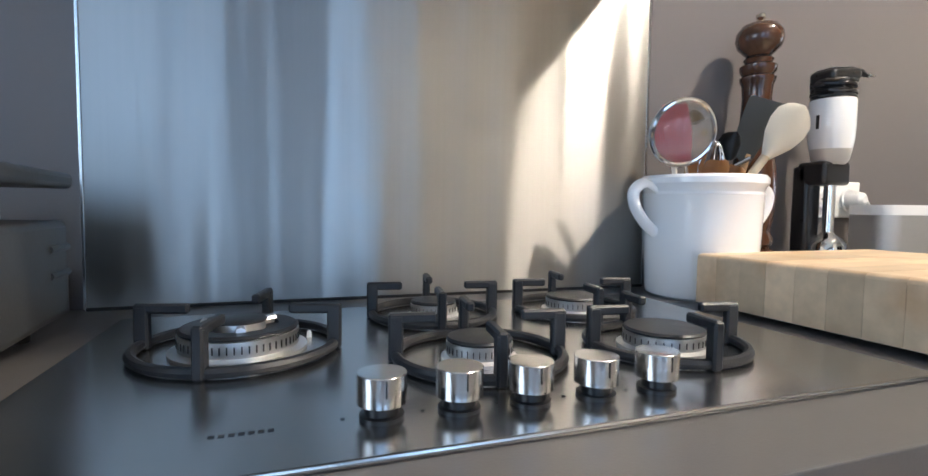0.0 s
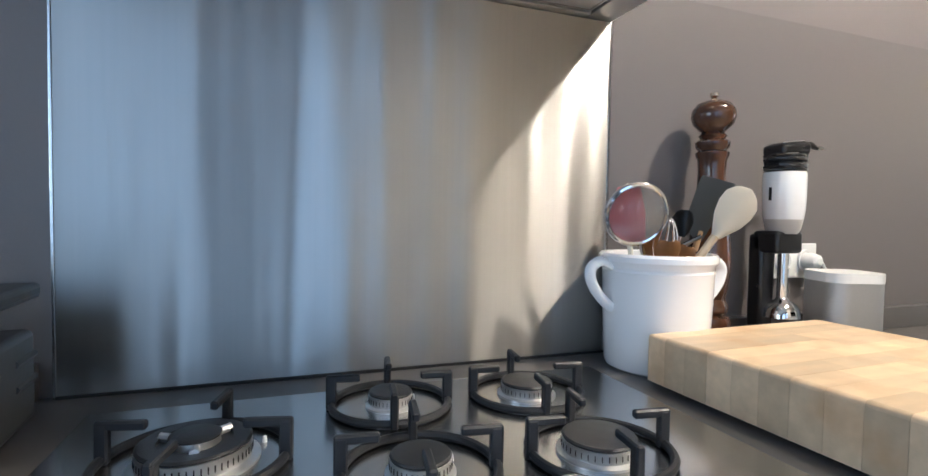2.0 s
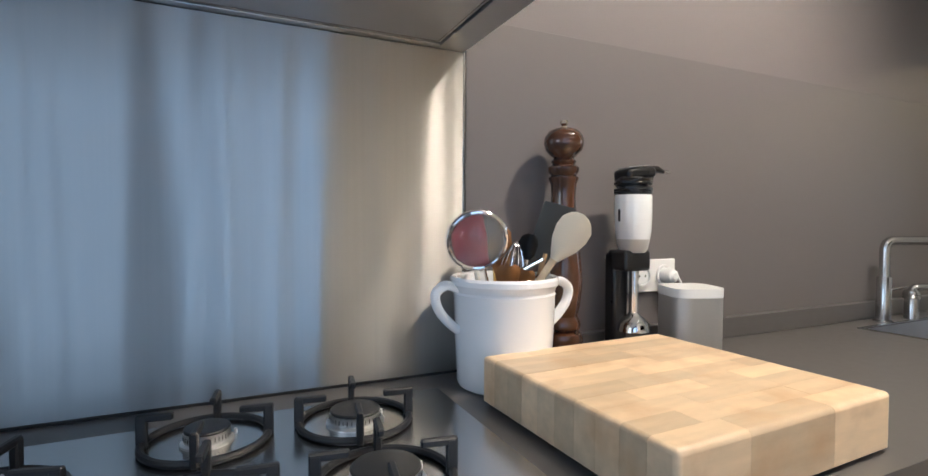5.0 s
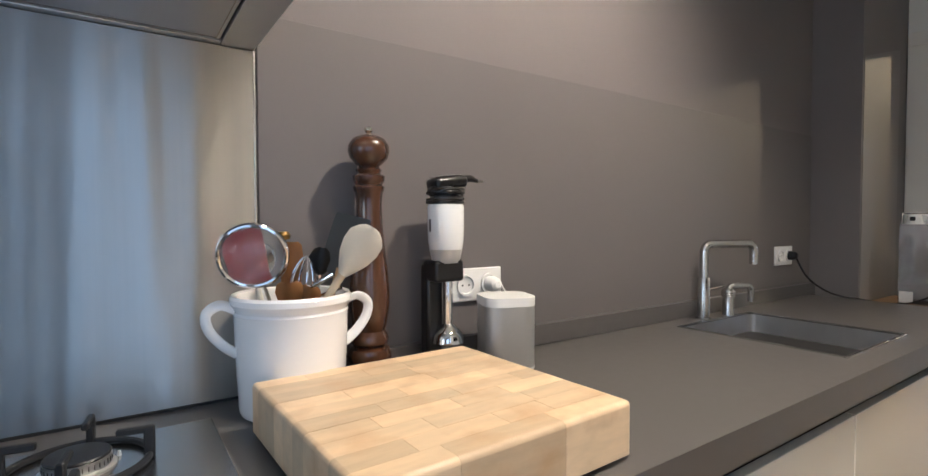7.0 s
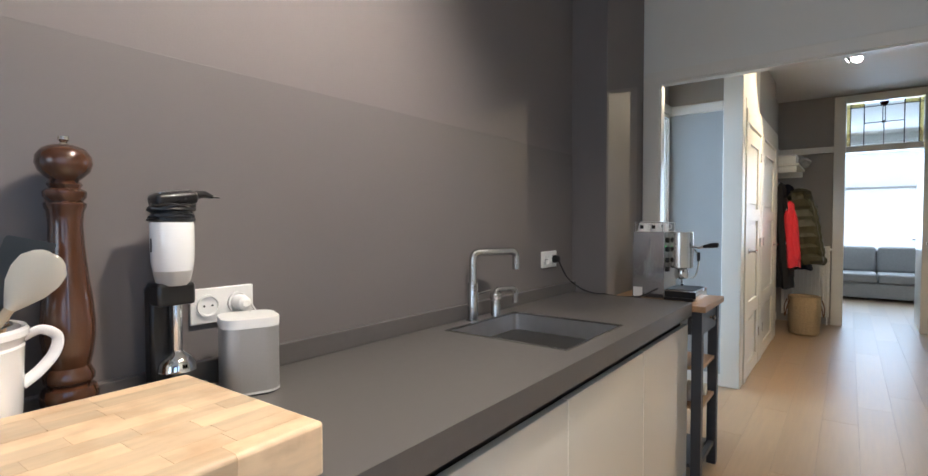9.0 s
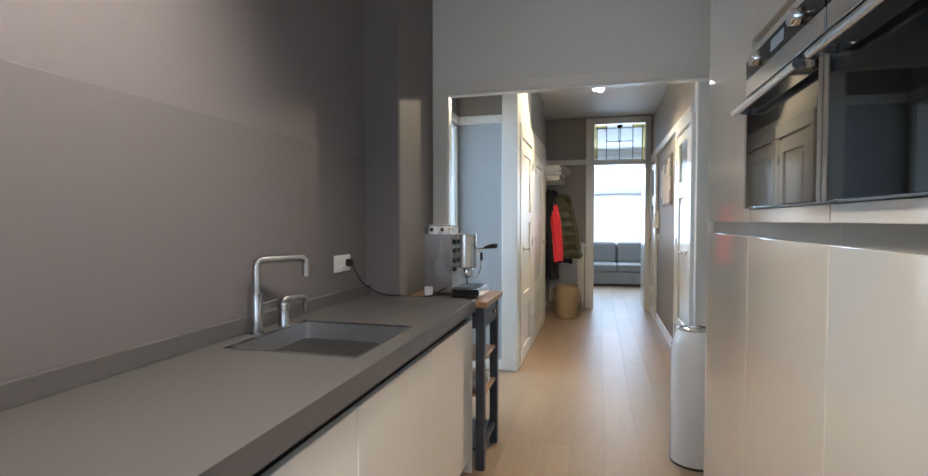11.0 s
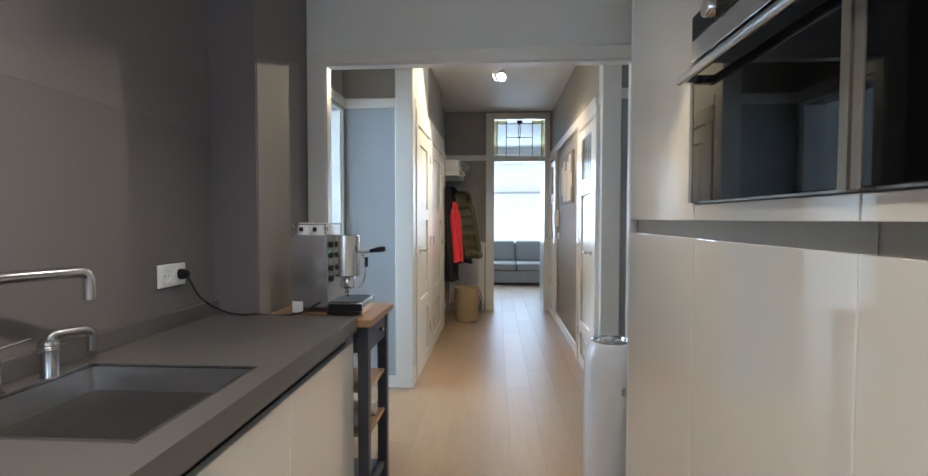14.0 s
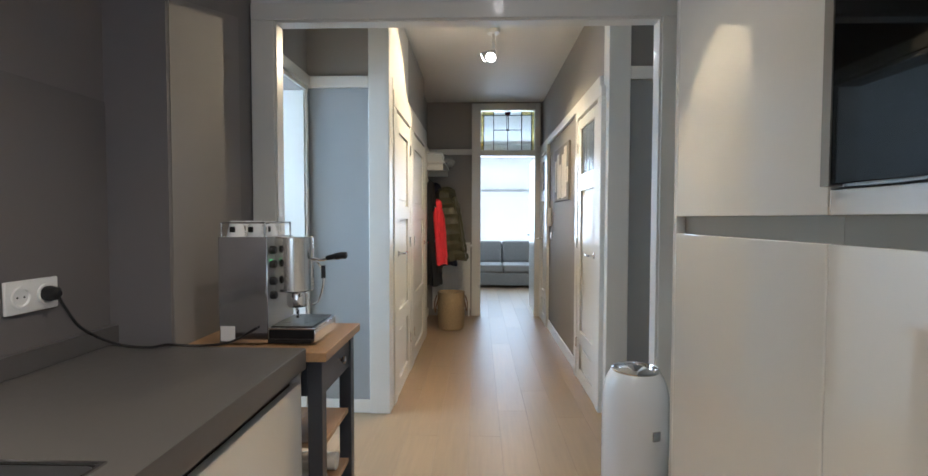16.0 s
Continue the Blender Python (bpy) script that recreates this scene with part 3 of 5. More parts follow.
def hood():
    t = thing("cooker_hood", (0.05, BACK, 1.563), 0, "brushed steel wall-mounted cooker hood", "cooker hood")
    w, d = 0.92, 0.5
    bm = bmesh.new()
    for a in ((0, 0.06, -d, 0), (w - 0.06, w, -d, 0), (0.06, w - 0.06, -d, -d + 0.06), (0.06, w - 0.06, -0.03, 0)):
        box(*a, 0, 0.05, 0.002, bm=bm)
    part("rim", bm, STEEL, t)
    part("canopy", box(0, w, -d, 0, 0.0505, 0.075, 0.003), STEEL, t)
    f = part("filter", box(0.063, w - 0.063, -d + 0.063, -0.033, 0.003, 0.02, 0.0015), HOOD_GREY, t, "smooth grey steel filter panel")
    part("filter_edge", box(0.07, w - 0.07, -0.0405, -0.039, 0.0022, 0.0034), RAIL, f)
    part("filter_edge", box(w - 0.0705, w - 0.069, -d + 0.07, -0.041, 0.0022, 0.0034), RAIL, f)
    part("filter_edge", box(0.07, w - 0.071, -d + 0.07, -d + 0.0715, 0.0022, 0.0034), RAIL, f)
    bm = bmesh.new()
    v = [bm.verts.new(p) for p in ((0, -d, 0.076), (w, -d, 0.076), (w, -0.001, 0.076), (0, -0.001, 0.076), (0.3, -0.26, 0.3), (0.62, -0.26, 0.3), (0.62, -0.001, 0.3), (0.3, -0.001, 0.3))]
    for q in ((0, 1, 5, 4), (1, 2, 6, 5), (2, 3, 7, 6), (3, 0, 4, 7), (4, 5, 6, 7), (3, 2, 1, 0)):
        bm.faces.new([v[k] for k in q])
    part("cone", bm, STEEL, t, "", False)
    part("chimney", box(0.3, 0.62, -0.26, -0.001, 0.301, 1.23, 0.002), STEEL, t)
    return t


splashback()
hood()


def hob():
    t = thing("gas_hob", (0.116, 0.535, TOP), 0, "brushed stainless steel gas hob with five burners", "hob")
    part("plate", box(0, 0.758, 0, 0.445, 0.0005, 0.0055, 0.002), HOB_STEEL, t)
    z = 0.0055
    burners = ((0.152, 0.262, 0.093, 0.056), (0.372, 0.165, 0.08, 0.032), (0.38, 0.36, 0.08, 0.03), (0.583, 0.345, 0.082, 0.038), (0.575, 0.148, 0.08, 0.042))
    for i, (x, y, R, r) in enumerate(burners):
        h = 0.025 if i == 0 else 0.022
        b = part("burner", lathe([(0, z), (r * 1.15, z), (r * 1.15, z + 0.003), (r, z + 0.005), (r, z + h * 0.8), (r * 0.96, z + h * 0.82), (0, z + h * 0.82)], 40, x, y), ALU, t, "bright aluminium burner crown")
        if i:
            part("cap", lathe([(0, z + h * 0.82), (r * 0.98, z + h * 0.82), (r * 1.0, z + h * 0.9), (r * 0.95, z + h), (r * 0.7, z + h * 1.03), (0, z + h * 1.03)], 40, x, y), IRON, b, "black enamel burner cap")
        else:
            part("cap", lathe([(r * 0.66, z + h * 0.8), (r * 0.66, z + h), (r * 0.95, z + h), (r * 1.0, z + h * 0.92), (r * 0.98, z + h * 0.83)], 48, x, y), IRON, b, "black enamel ring cap")
            part("inner_crown", lathe([(0, z + h * 0.82), (r * 0.44, z + h * 0.82), (r * 0.42, z + h * 1.15), (0, z + h * 1.15)], 32, x, y), ALU, b, "bright inner crown")
            for k in range(3):
                a = 2 * math.pi * (k + 0.3) / 3
                part("bridge", tube([(x + 0.4 * r * math.cos(a), y + 0.4 * r * math.sin(a), z + h * 0.95), (x + 0.7 * r * math.cos(a), y + 0.7 * r * math.sin(a), z + h * 0.98)], 0.005, 8), ALU, b)
        n = 56 if i == 0 else 36
        bm = bmesh.new()
        for k in range(n):
            a = 2 * math.pi * k / n
            m = Matrix.Translation((x, y, z + h * 0.5)) @ Matrix.Rotation(a, 4, "Z")
            rr = bmesh.ops.create_cube(bm, size=1, matrix=m @ Matrix.LocRotScale((r, 0, 0), None, (0.0012, r * 0.022, h * 0.28)))
        part("flame_slots", bm, IRON, b, "", False)
        if i == 0:
            part("inner_cap", lathe([(0, z + h * 1.15), (r * 0.46, z + h * 1.15), (r * 0.46, z + h * 1.2), (r * 0.4, z + h * 1.28), (0, z + h * 1.3)], 30, x, y), IRON, b)
        g = part("pan_support", tube([(x + R * math.cos(2 * math.pi * k / 48), y + R * math.sin(2 * math.pi * k / 48), z + 0.0055) for k in range(48)], 0.0052, 8, closed=True), IRON, t, "cast iron ring pan support")
        for k in range(4):
            a = math.pi / 2 * k + radians(-8 if i else -14)
            m = Matrix.Translation((x, y, 0)) @ Matrix.Rotation(a, 4, "Z")
            bm = box(R - 0.007, R + 0.007, -0.005, 0.005, z, z + 0.044, 0.002, 1)
            box(R * 0.52, R + 0.007, -0.0045, 0.0045, z + 0.036, z + 0.046, 0.002, 1, bm=bm)
            bm.transform(m)
            part("finger", bm, IRON, g)
        part("igniter", lathe([(0, z), (0.003, z), (0.002, z + 0.007), (0, z + 0.008)], 10, x + r * 1.2, y + r * 0.5), WHITE_PLASTIC, t)
    for k in range(5):
        x, y = 0.259 + 0.0553 * k, 0.055 - 0.0025 * k
        kn = part("knob", lathe([(0, z + 0.0105), (0.0165, z + 0.0105), (0.0172, z + 0.0113), (0.0172, z + 0.0119), (0.0172, z + 0.0308), (0.0172, z + 0.0314), (0.0166, z + 0.032), (0.016, z + 0.0321), (0, z + 0.0321)], 40, x, y), KNOB_STEEL, t, "polished steel control knob")
        part("collar", lathe([(0, z), (0.0155, z), (0.0155, z + 0.003), (0.012, z + 0.0035), (0.012, z + 0.0105), (0, z + 0.0105)], 28, x, y), BLACK, kn)
        part("marker", box(x - 0.0006, x + 0.0006, y - 0.0176, y - 0.0168, z + 0.019, z + 0.0305), IRON, kn)
        part("dot", lathe([(0, z), (0.0016, z), (0.0016, z + 0.0004), (0, z + 0.0004)], 10, x - 0.026, y + 0.004), BLACK, t)
    bm = bmesh.new()
    for k in range(7):
        box(0.151 + 0.0058 * k, 0.1548 + 0.0058 * k, 0.053, 0.057, z, z + 0.0003, bm=bm)
    part("maker_mark", bm, BLACK, t, "dark printed maker's mark", False)
    return t


hob()


def sandwich_grill():
    t = thing("contact_grill", (0.086, 0.82, TOP), 184, "grey steel contact grill with slotted side and raised lid", "grill")
    G = mat("grey_cast_aluminium", (0.085, 0.083, 0.078), 0.42, 0.6, var=0.1, scale=20, bump=0.05)
    # built from its end face at x = 0 towards +x
    bm = box(0, 0.36, -0.12, 0.16, 0.022, 0.13, 0.008, 3)
    part("body", bm, G, t)
    part("lid", box(-0.004, 0.37, -0.13, 0.17, 0.165, 0.183, 0.006, 3), G, t, "raised flat metal lid")
    for y in (-0.09, 0.09):
        for z in (0.072, 0.1):
            bm = tube([(0.0015, y - 0.028, z), (0.0015, y + 0.028, z)], 0.0045, 8)
            part("vent_slot", bm, G, t)
    for y in (-0.09, 0.12):
        part("hinge_post", lathe([(0, 0.13), (0.011, 0.13), (0.011, 0.166), (0, 0.166)], 16, 0.06, y), CHROME, t)
        for x in (0.04, 0.32):
            part("foot", lathe([(0, 0), (0.012, 0), (0.014, 0.023), (0, 0.023)], 14, x, y), BLACK, t)
    part("rear_post", box(0.1, 0.16, -0.06, 0.1, 0.129, 0.166, 0.003), BLACK, t)
    return t


sandwich_grill()


# ---- things on the worktop ----
def chopping_block():
    t = thing("chopping_block", (0.93, 0.475, TOP), 1.8, "thick pale wooden butcher block chopping board", "chopping board")
    w, d, z0, z1 = 0.412, 0.405, 0.008, 0.084
    rg = random.Random(11)
    rows = 10
    for j in range(rows):
        x = 0.0
        while x < w - 0.001:
            ln = rg.uniform(0.07, 0.17)
            if w - x - ln < 0.05:
                ln = w - x
            a, b = (x, min(w, x + ln)), (j * d / rows, (j + 1) * d / rows)
            side = [x < 0.001, x + ln > w - 0.001, j == 0, j == rows - 1]
            bm = box(a[0] + 0.0002, a[1] - 0.0002, b[0] + 0.0002, b[1] - 0.0002, z0, z1 + rg.uniform(-0.0001, 0.0001), 0 if any(side) else 0.00025, 1)
            lim = [(0, a[0] + 0.001, -1), (0, a[1] - 0.001, 1), (1, b[0] + 0.001, -1), (1, b[1] - 0.001, 1)]
            es = []
            for e in bm.edges:
                outer = sum(1 for ok, (k, v, sg) in zip(side, lim) if ok and all((q.co[k] - v) * sg > 0 for q in e.verts))
                upper = all(q.co.z > z1 - 0.001 for q in e.verts)
                if outer and (upper or outer == 2):
                    es.append(e)
            if es:
                bmesh.ops.bevel(bm, geom=es, offset=0.007, segments=3, profile=0.5, affect="EDGES")
            part("stave", bm, BLOCK_WOOD, t)
            x += ln
    for x in (0.04, w - 0.04):
        for y in (0.04, d - 0.04):
            part("foot", lathe([(0, 0), (0.012, 0), (0.014, 0.009), (0, 0.009)], 14, x, y), BLACK, t)
    return t


chopping_block()


def crock():
    t = thing("utensil_crock", (1.006, 0.964, TOP), 0, "white glazed ceramic crock with two ear handles", "crock")
    R = 0.108
    bm = lathe([(0, 0), (0.088, 0), (0.095, 0.004), (0.098, 0.012), (0.103, 0.12), (0.105, 0.175), (0.106, 0.178), (0.104, 0.182), (0.107, 0.19), (0.112, 0.196), (0.112, 0.205), (0.108, 0.21), (0.101, 0.208), (0.098, 0.198), (0.094, 0.1), (0.09, 0.012), (0, 0.01)], 56)
    bm.transform(Matrix.Diagonal((0.93, 0.93, 1, 1)))
    part("pot", bm, CERAMIC, t)
    for a in (radians(178), radians(-6)):
        pts = curve([(0.103, 0, 0.187), (0.128, 0, 0.196), (0.15, 0, 0.182), (0.146, 0, 0.155), (0.124, 0, 0.128), (0.1, 0, 0.11)], 7)
        bm = tube(pts, 0.0062, 12, flat=1.7)
        bm.transform(Matrix.Rotation(a, 4, "Z") @ Matrix.Diagonal((0.93, 0.93, 1, 1)))
        part("handle", bm, CERAMIC, t)
    return t


crock()
PINK = mat("pink_plastic", (0.6, 0.16, 0.2), 0.4)
RED = mat("red_plastic", (0.5, 0.03, 0.04), 0.35)
GREY_SIL = mat("slate_grey_silicone", (0.07, 0.078, 0.085), 0.55)
CREAM = mat("cream_plastic", (0.8, 0.76, 0.67), 0.4)
LIGHT_WOOD = mat("pale_beech", (0.5, 0.32, 0.17), 0.5, var=0.2, scale=20, stretch=(6, 6, 1))
PALE_BEECH = mat("bleached_beech", (0.62, 0.5, 0.34), 0.5, var=0.12, scale=20, stretch=(6, 6, 1))
AMBER = mat("amber_wood", (0.36, 0.17, 0.06), 0.35, var=0.3, scale=20, stretch=(6, 6, 1))
MESH = mat("fine_wire_mesh", (0.62, 0.62, 0.62), 0.3, 1.0)
PZ0 = TOP + 0.012


def head(outline, thick, cup=0.0, n=10):
    """A flat paddle from half widths along its length, cupped towards its middle."""
    bm = bmesh.new()
    rows = []
    for z, w in outline:
        rows.append([bm.verts.new((w * (2 * k / n - 1), -thick / 2 - cup * (1 - (2 * k / n - 1) ** 2), z)) for k in range(n + 1)])
    for a, b in zip(rows, rows[1:]):
        for k in range(n):
            bm.faces.new((a[k], a[k + 1], b[k + 1], b[k]))
    bmesh.ops.solidify(bm, geom=bm.faces[:], thickness=-thick)
    return bm


def utensil(name, label, tip, foot, roll=0.0):
    """An empty at the foot in the crock, with z along the stem towards the tip and y away from the viewer."""
    t = thing(name, (0, 0, 0), 0, label, "utensil", "utensils in the crock")
    tip, foot = Vector(tip), Vector(foot)
    d = tip - foot
    face = Vector((0.35, 1, 0))
    zax = d.normalized()
    yax = (face - zax * face.dot(zax)).normalized()
    xax = yax.cross(zax)
    m = Matrix((xax, yax, zax)).transposed().to_4x4() @ Matrix.Rotation(radians(roll), 4, "Z")
    t.matrix_basis = Matrix.Translation(foot) @ m
    return t, d.length


def strainer():
    t, L = utensil("tea_strainer", "round wire strainer with a steel rim", (0.916, 0.926, 1.228), (1.03, 0.985, PZ0 + 0.005))
    part("stem", tube([(0, 0, 0), (0, 0, L - 0.11)], 0.003, 8), CHROME, t)
    ring = [(0.053 * math.cos(2 * math.pi * k / 40), 0, L - 0.053 + 0.053 * math.sin(2 * math.pi * k / 40)) for k in range(40)]
    part("rim", tube(ring, 0.0052, 10, closed=True), CHROME, t)
    bm = bmesh.new()
    for k in range(31):
        u = (k - 15) / 15.8
        for flip in (0, 1):
            pts = []
            for j in range(-8, 9):
                v = j / 8 * math.sqrt(1 - u * u)
                dep = 0.03 * (1 - u * u - v * v)
                a, b = (u, v) if flip else (v, u)
                pts.append((0.051 * a, -dep, L - 0.053 + 0.051 * b))
            tube(pts, 0.00026, 4, bm=bm)
    part("wire_mesh", bm, MESH, t, "", False)
    bm = lathe([(0.0505, 0.0), (0.045, 0.014), (0.033, 0.024), (0.016, 0.029), (0, 0.03)], 40)
    bm.faces.ensure_lookup_table()
    bmesh.ops.delete(bm, geom=[f for f in bm.faces if len(f.verts) > 4], context="FACES")
    bm.transform(Matrix.Translation((0, 0, L - 0.053)) @ Matrix.Rotation(radians(90), 4, "X"))
    part("glass_bowl", bm, GLASS, t, "clear shiny bowl")
    return t


strainer()
# pink brush behind the strainer
t, L = utensil("pink_brush", "pink plastic kitchen brush", (0.922, 0.958, 1.23), (1.0, 0.99, PZ0))
part("handle", tube([(0, 0, 0), (0, 0, L - 0.09)], 0.005, 8), CREAM, t)
part("head", head([(L - 0.105, 0.01), (L - 0.09, 0.02), (L - 0.05, 0.024), (L - 0.02, 0.022), (L, 0.012)], 0.012), PINK, t)


def blade(outline, thick, n=8):
    """A flat lopsided paddle from (height, left, right) rows."""
    bm = bmesh.new()
    rows = [[bm.verts.new((a + (b - a) * k / n, 0, z)) for k in range(n + 1)] for z, a, b in outline]
    for p, q in zip(rows, rows[1:]):
        for k in range(n):
            bm.faces.new((p[k], p[k + 1], q[k + 1], q[k]))
    bmesh.ops.solidify(bm, geom=bm.faces[:], thickness=-thick)
    return bm


t, L = utensil("grey_spatula", "slate grey silicone spatula with a straight slanted end", (1.107, 0.93, 1.248), (1.03, 0.965, PZ0 + 0.005))
part("handle", tube([(0, 0.003, 0), (0, 0.003, L - 0.1)], 0.0055, 10), LIGHT_WOOD, t)
part("blade", blade([(L - 0.118, -0.008, 0.006), (L - 0.108, -0.022, 0.009), (L - 0.098, -0.03, 0.012), (L - 0.082, -0.034, 0.017), (L - 0.03, -0.031, 0.032), (L - 0.006, -0.029, 0.036), (L - 0.001, -0.027, 0.036), (L, -0.024, 0.033)], 0.006), GREY_SIL, t)
t, L = utensil("cream_spoon", "cream coloured serving spoon with a pale stem", (1.126, 0.878, 1.226), (0.945, 0.96, PZ0 + 0.012))
part("handle", tube([(0, 0, 0), (0, 0, L - 0.075)], [0.0055, 0.0075], 10), PALE_BEECH, t)
part("bowl", head([(L - 0.1, 0.008), (L - 0.085, 0.017), (L - 0.065, 0.028), (L - 0.042, 0.034), (L - 0.022, 0.033), (L - 0.008, 0.023), (L - 0.002, 0.014), (L, 0.006)], 0.005, 0.008), CREAM, t)
t, L = utensil("wooden_spoon", "amber wooden spoon in the crock", (0.988, 0.918, 1.138), (1.02, 0.98, PZ0 + 0.01))
part("spoon", head([(0, 0.006), (L - 0.06, 0.008), (L - 0.045, 0.018), (L - 0.02, 0.024), (L - 0.005, 0.02), (L, 0.012)], 0.012, 0.01), AMBER, t)
t, L = utensil("wooden_spoon", "dark stained round wooden spoon head", (1.025, 0.912, 1.128), (1.0, 0.99, PZ0 + 0.01))
part("spoon", head([(0, 0.006), (L - 0.05, 0.007), (L - 0.035, 0.016), (L - 0.015, 0.02), (L - 0.004, 0.016), (L, 0.01)], 0.012, 0.008), AMBER, t)
t, L = utensil("wooden_spatula", "amber wooden spatula standing in the crock", (1.012, 0.985, 1.2), (1.01, 1.0, PZ0 + 0.01))
part("paddle", head([(0, 0.006), (L - 0.1, 0.006), (L - 0.075, 0.017), (L - 0.03, 0.021), (L - 0.006, 0.018), (L, 0.012)], 0.007, 0.003), AMBER, t)
t, L = utensil("wire_whisk", "chrome wire whisk in the crock", (1.032, 0.962, 1.175), (1.0, 0.985, PZ0 + 0.01))
part("handle", tube([(0, 0, 0), (0, 0, L - 0.1)], 0.006, 10), CHROME, t)
for k in range(5):
    a = math.pi * k / 5
    pts = curve([(0, 0, L - 0.11), (0.022 * math.cos(a), 0.022 * math.sin(a), L - 0.05), (0, 0, L), (-0.022 * math.cos(a), -0.022 * math.sin(a), L - 0.05), (0, 0, L - 0.11)], 6)
    part("wire", tube(pts, 0.0013, 6), CHROME, t)
t, L = utensil("steel_tongs", "chrome serving tongs lying over the crock rim", (1.074, 0.92, 1.13), (0.985, 1.0, 1.07))
for sx in (-0.01, 0.01):
    part("arm", tube([(sx * 0.3, 0, 0), (sx, 0, L * 0.5), (sx * 1.4, 0, L)], 0.004, 8), CHROME, t)
t, L = utensil("black_ladle", "dark ladle with a brass coloured edge", (1.062, 0.957, 1.19), (1.03, 0.99, PZ0 + 0.005))
part("stem", tube([(0, 0, 0), (0, 0, L - 0.04)], 0.004, 8), CHROME, t)
part("bowl", head([(L - 0.05, 0.008), (L - 0.04, 0.018), (L - 0.02, 0.023), (L - 0.006, 0.017), (L, 0.008)], 0.004, 0.015), BLACK, t)
t, L = utensil("brass_masher", "brass coloured utensil head", (1.0, 1.0, 1.216), (1.015, 1.0, PZ0 + 0.005))
part("stem", tube([(0, 0, 0), (0, 0, L)], 0.004, 8), mat("brass", (0.5, 0.35, 0.12), 0.25, 1.0), t)
part("cap", lathe([(0, L - 0.012), (0.012, L - 0.012), (0.014, L - 0.004), (0.01, L + 0.002), (0, L + 0.003)], 20), mat("dark_brass", (0.3, 0.2, 0.07), 0.3, 1.0), t)


def pepper_mill():
    t = thing("pepper_mill", (1.176, 1.01, TOP), 0, "tall turned dark varnished wooden pepper mill", "pepper mill")
    body = [(0, 0), (0.049, 0), (0.051, 0.006), (0.051, 0.03), (0.046, 0.038), (0.043, 0.042), (0.049, 0.052), (0.05, 0.066), (0.045, 0.078), (0.036, 0.083), (0.043, 0.09), (0.044, 0.1), (0.038, 0.112), (0.036, 0.116), (0.041, 0.135), (0.046, 0.17), (0.0465, 0.2), (0.043, 0.24), (0.036, 0.29), (0.031, 0.34), (0.029, 0.38), (0.031, 0.405), (0.035, 0.413), (0.036, 0.42), (0.03, 0.424), (0.036, 0.432), (0.037, 0.442), (0.03, 0.447), (0, 0.447)]
    part("body", lathe([(q * 0.89, z * 0.972) for q, z in body], 48), WALNUT, t)
    part("head", lathe([(q, z - 0.0125) for q, z in [(0, 0.4475), (0.023, 0.4475), (0.027, 0.455), (0.021, 0.462), (0.027, 0.467), (0.038, 0.478), (0.0425, 0.492), (0.041, 0.506), (0.032, 0.519), (0.018, 0.525), (0, 0.526)]], 48), WALNUT, t)
    part("knob", lathe([(q, z - 0.0125) for q, z in [(0, 0.5255), (0.008, 0.5255), (0.005, 0.53), (0.0085, 0.535), (0.008, 0.541), (0, 0.543)]], 20), mat("nickel", (0.6, 0.56, 0.48), 0.2, 1.0), t)
    return t


pepper_mill()


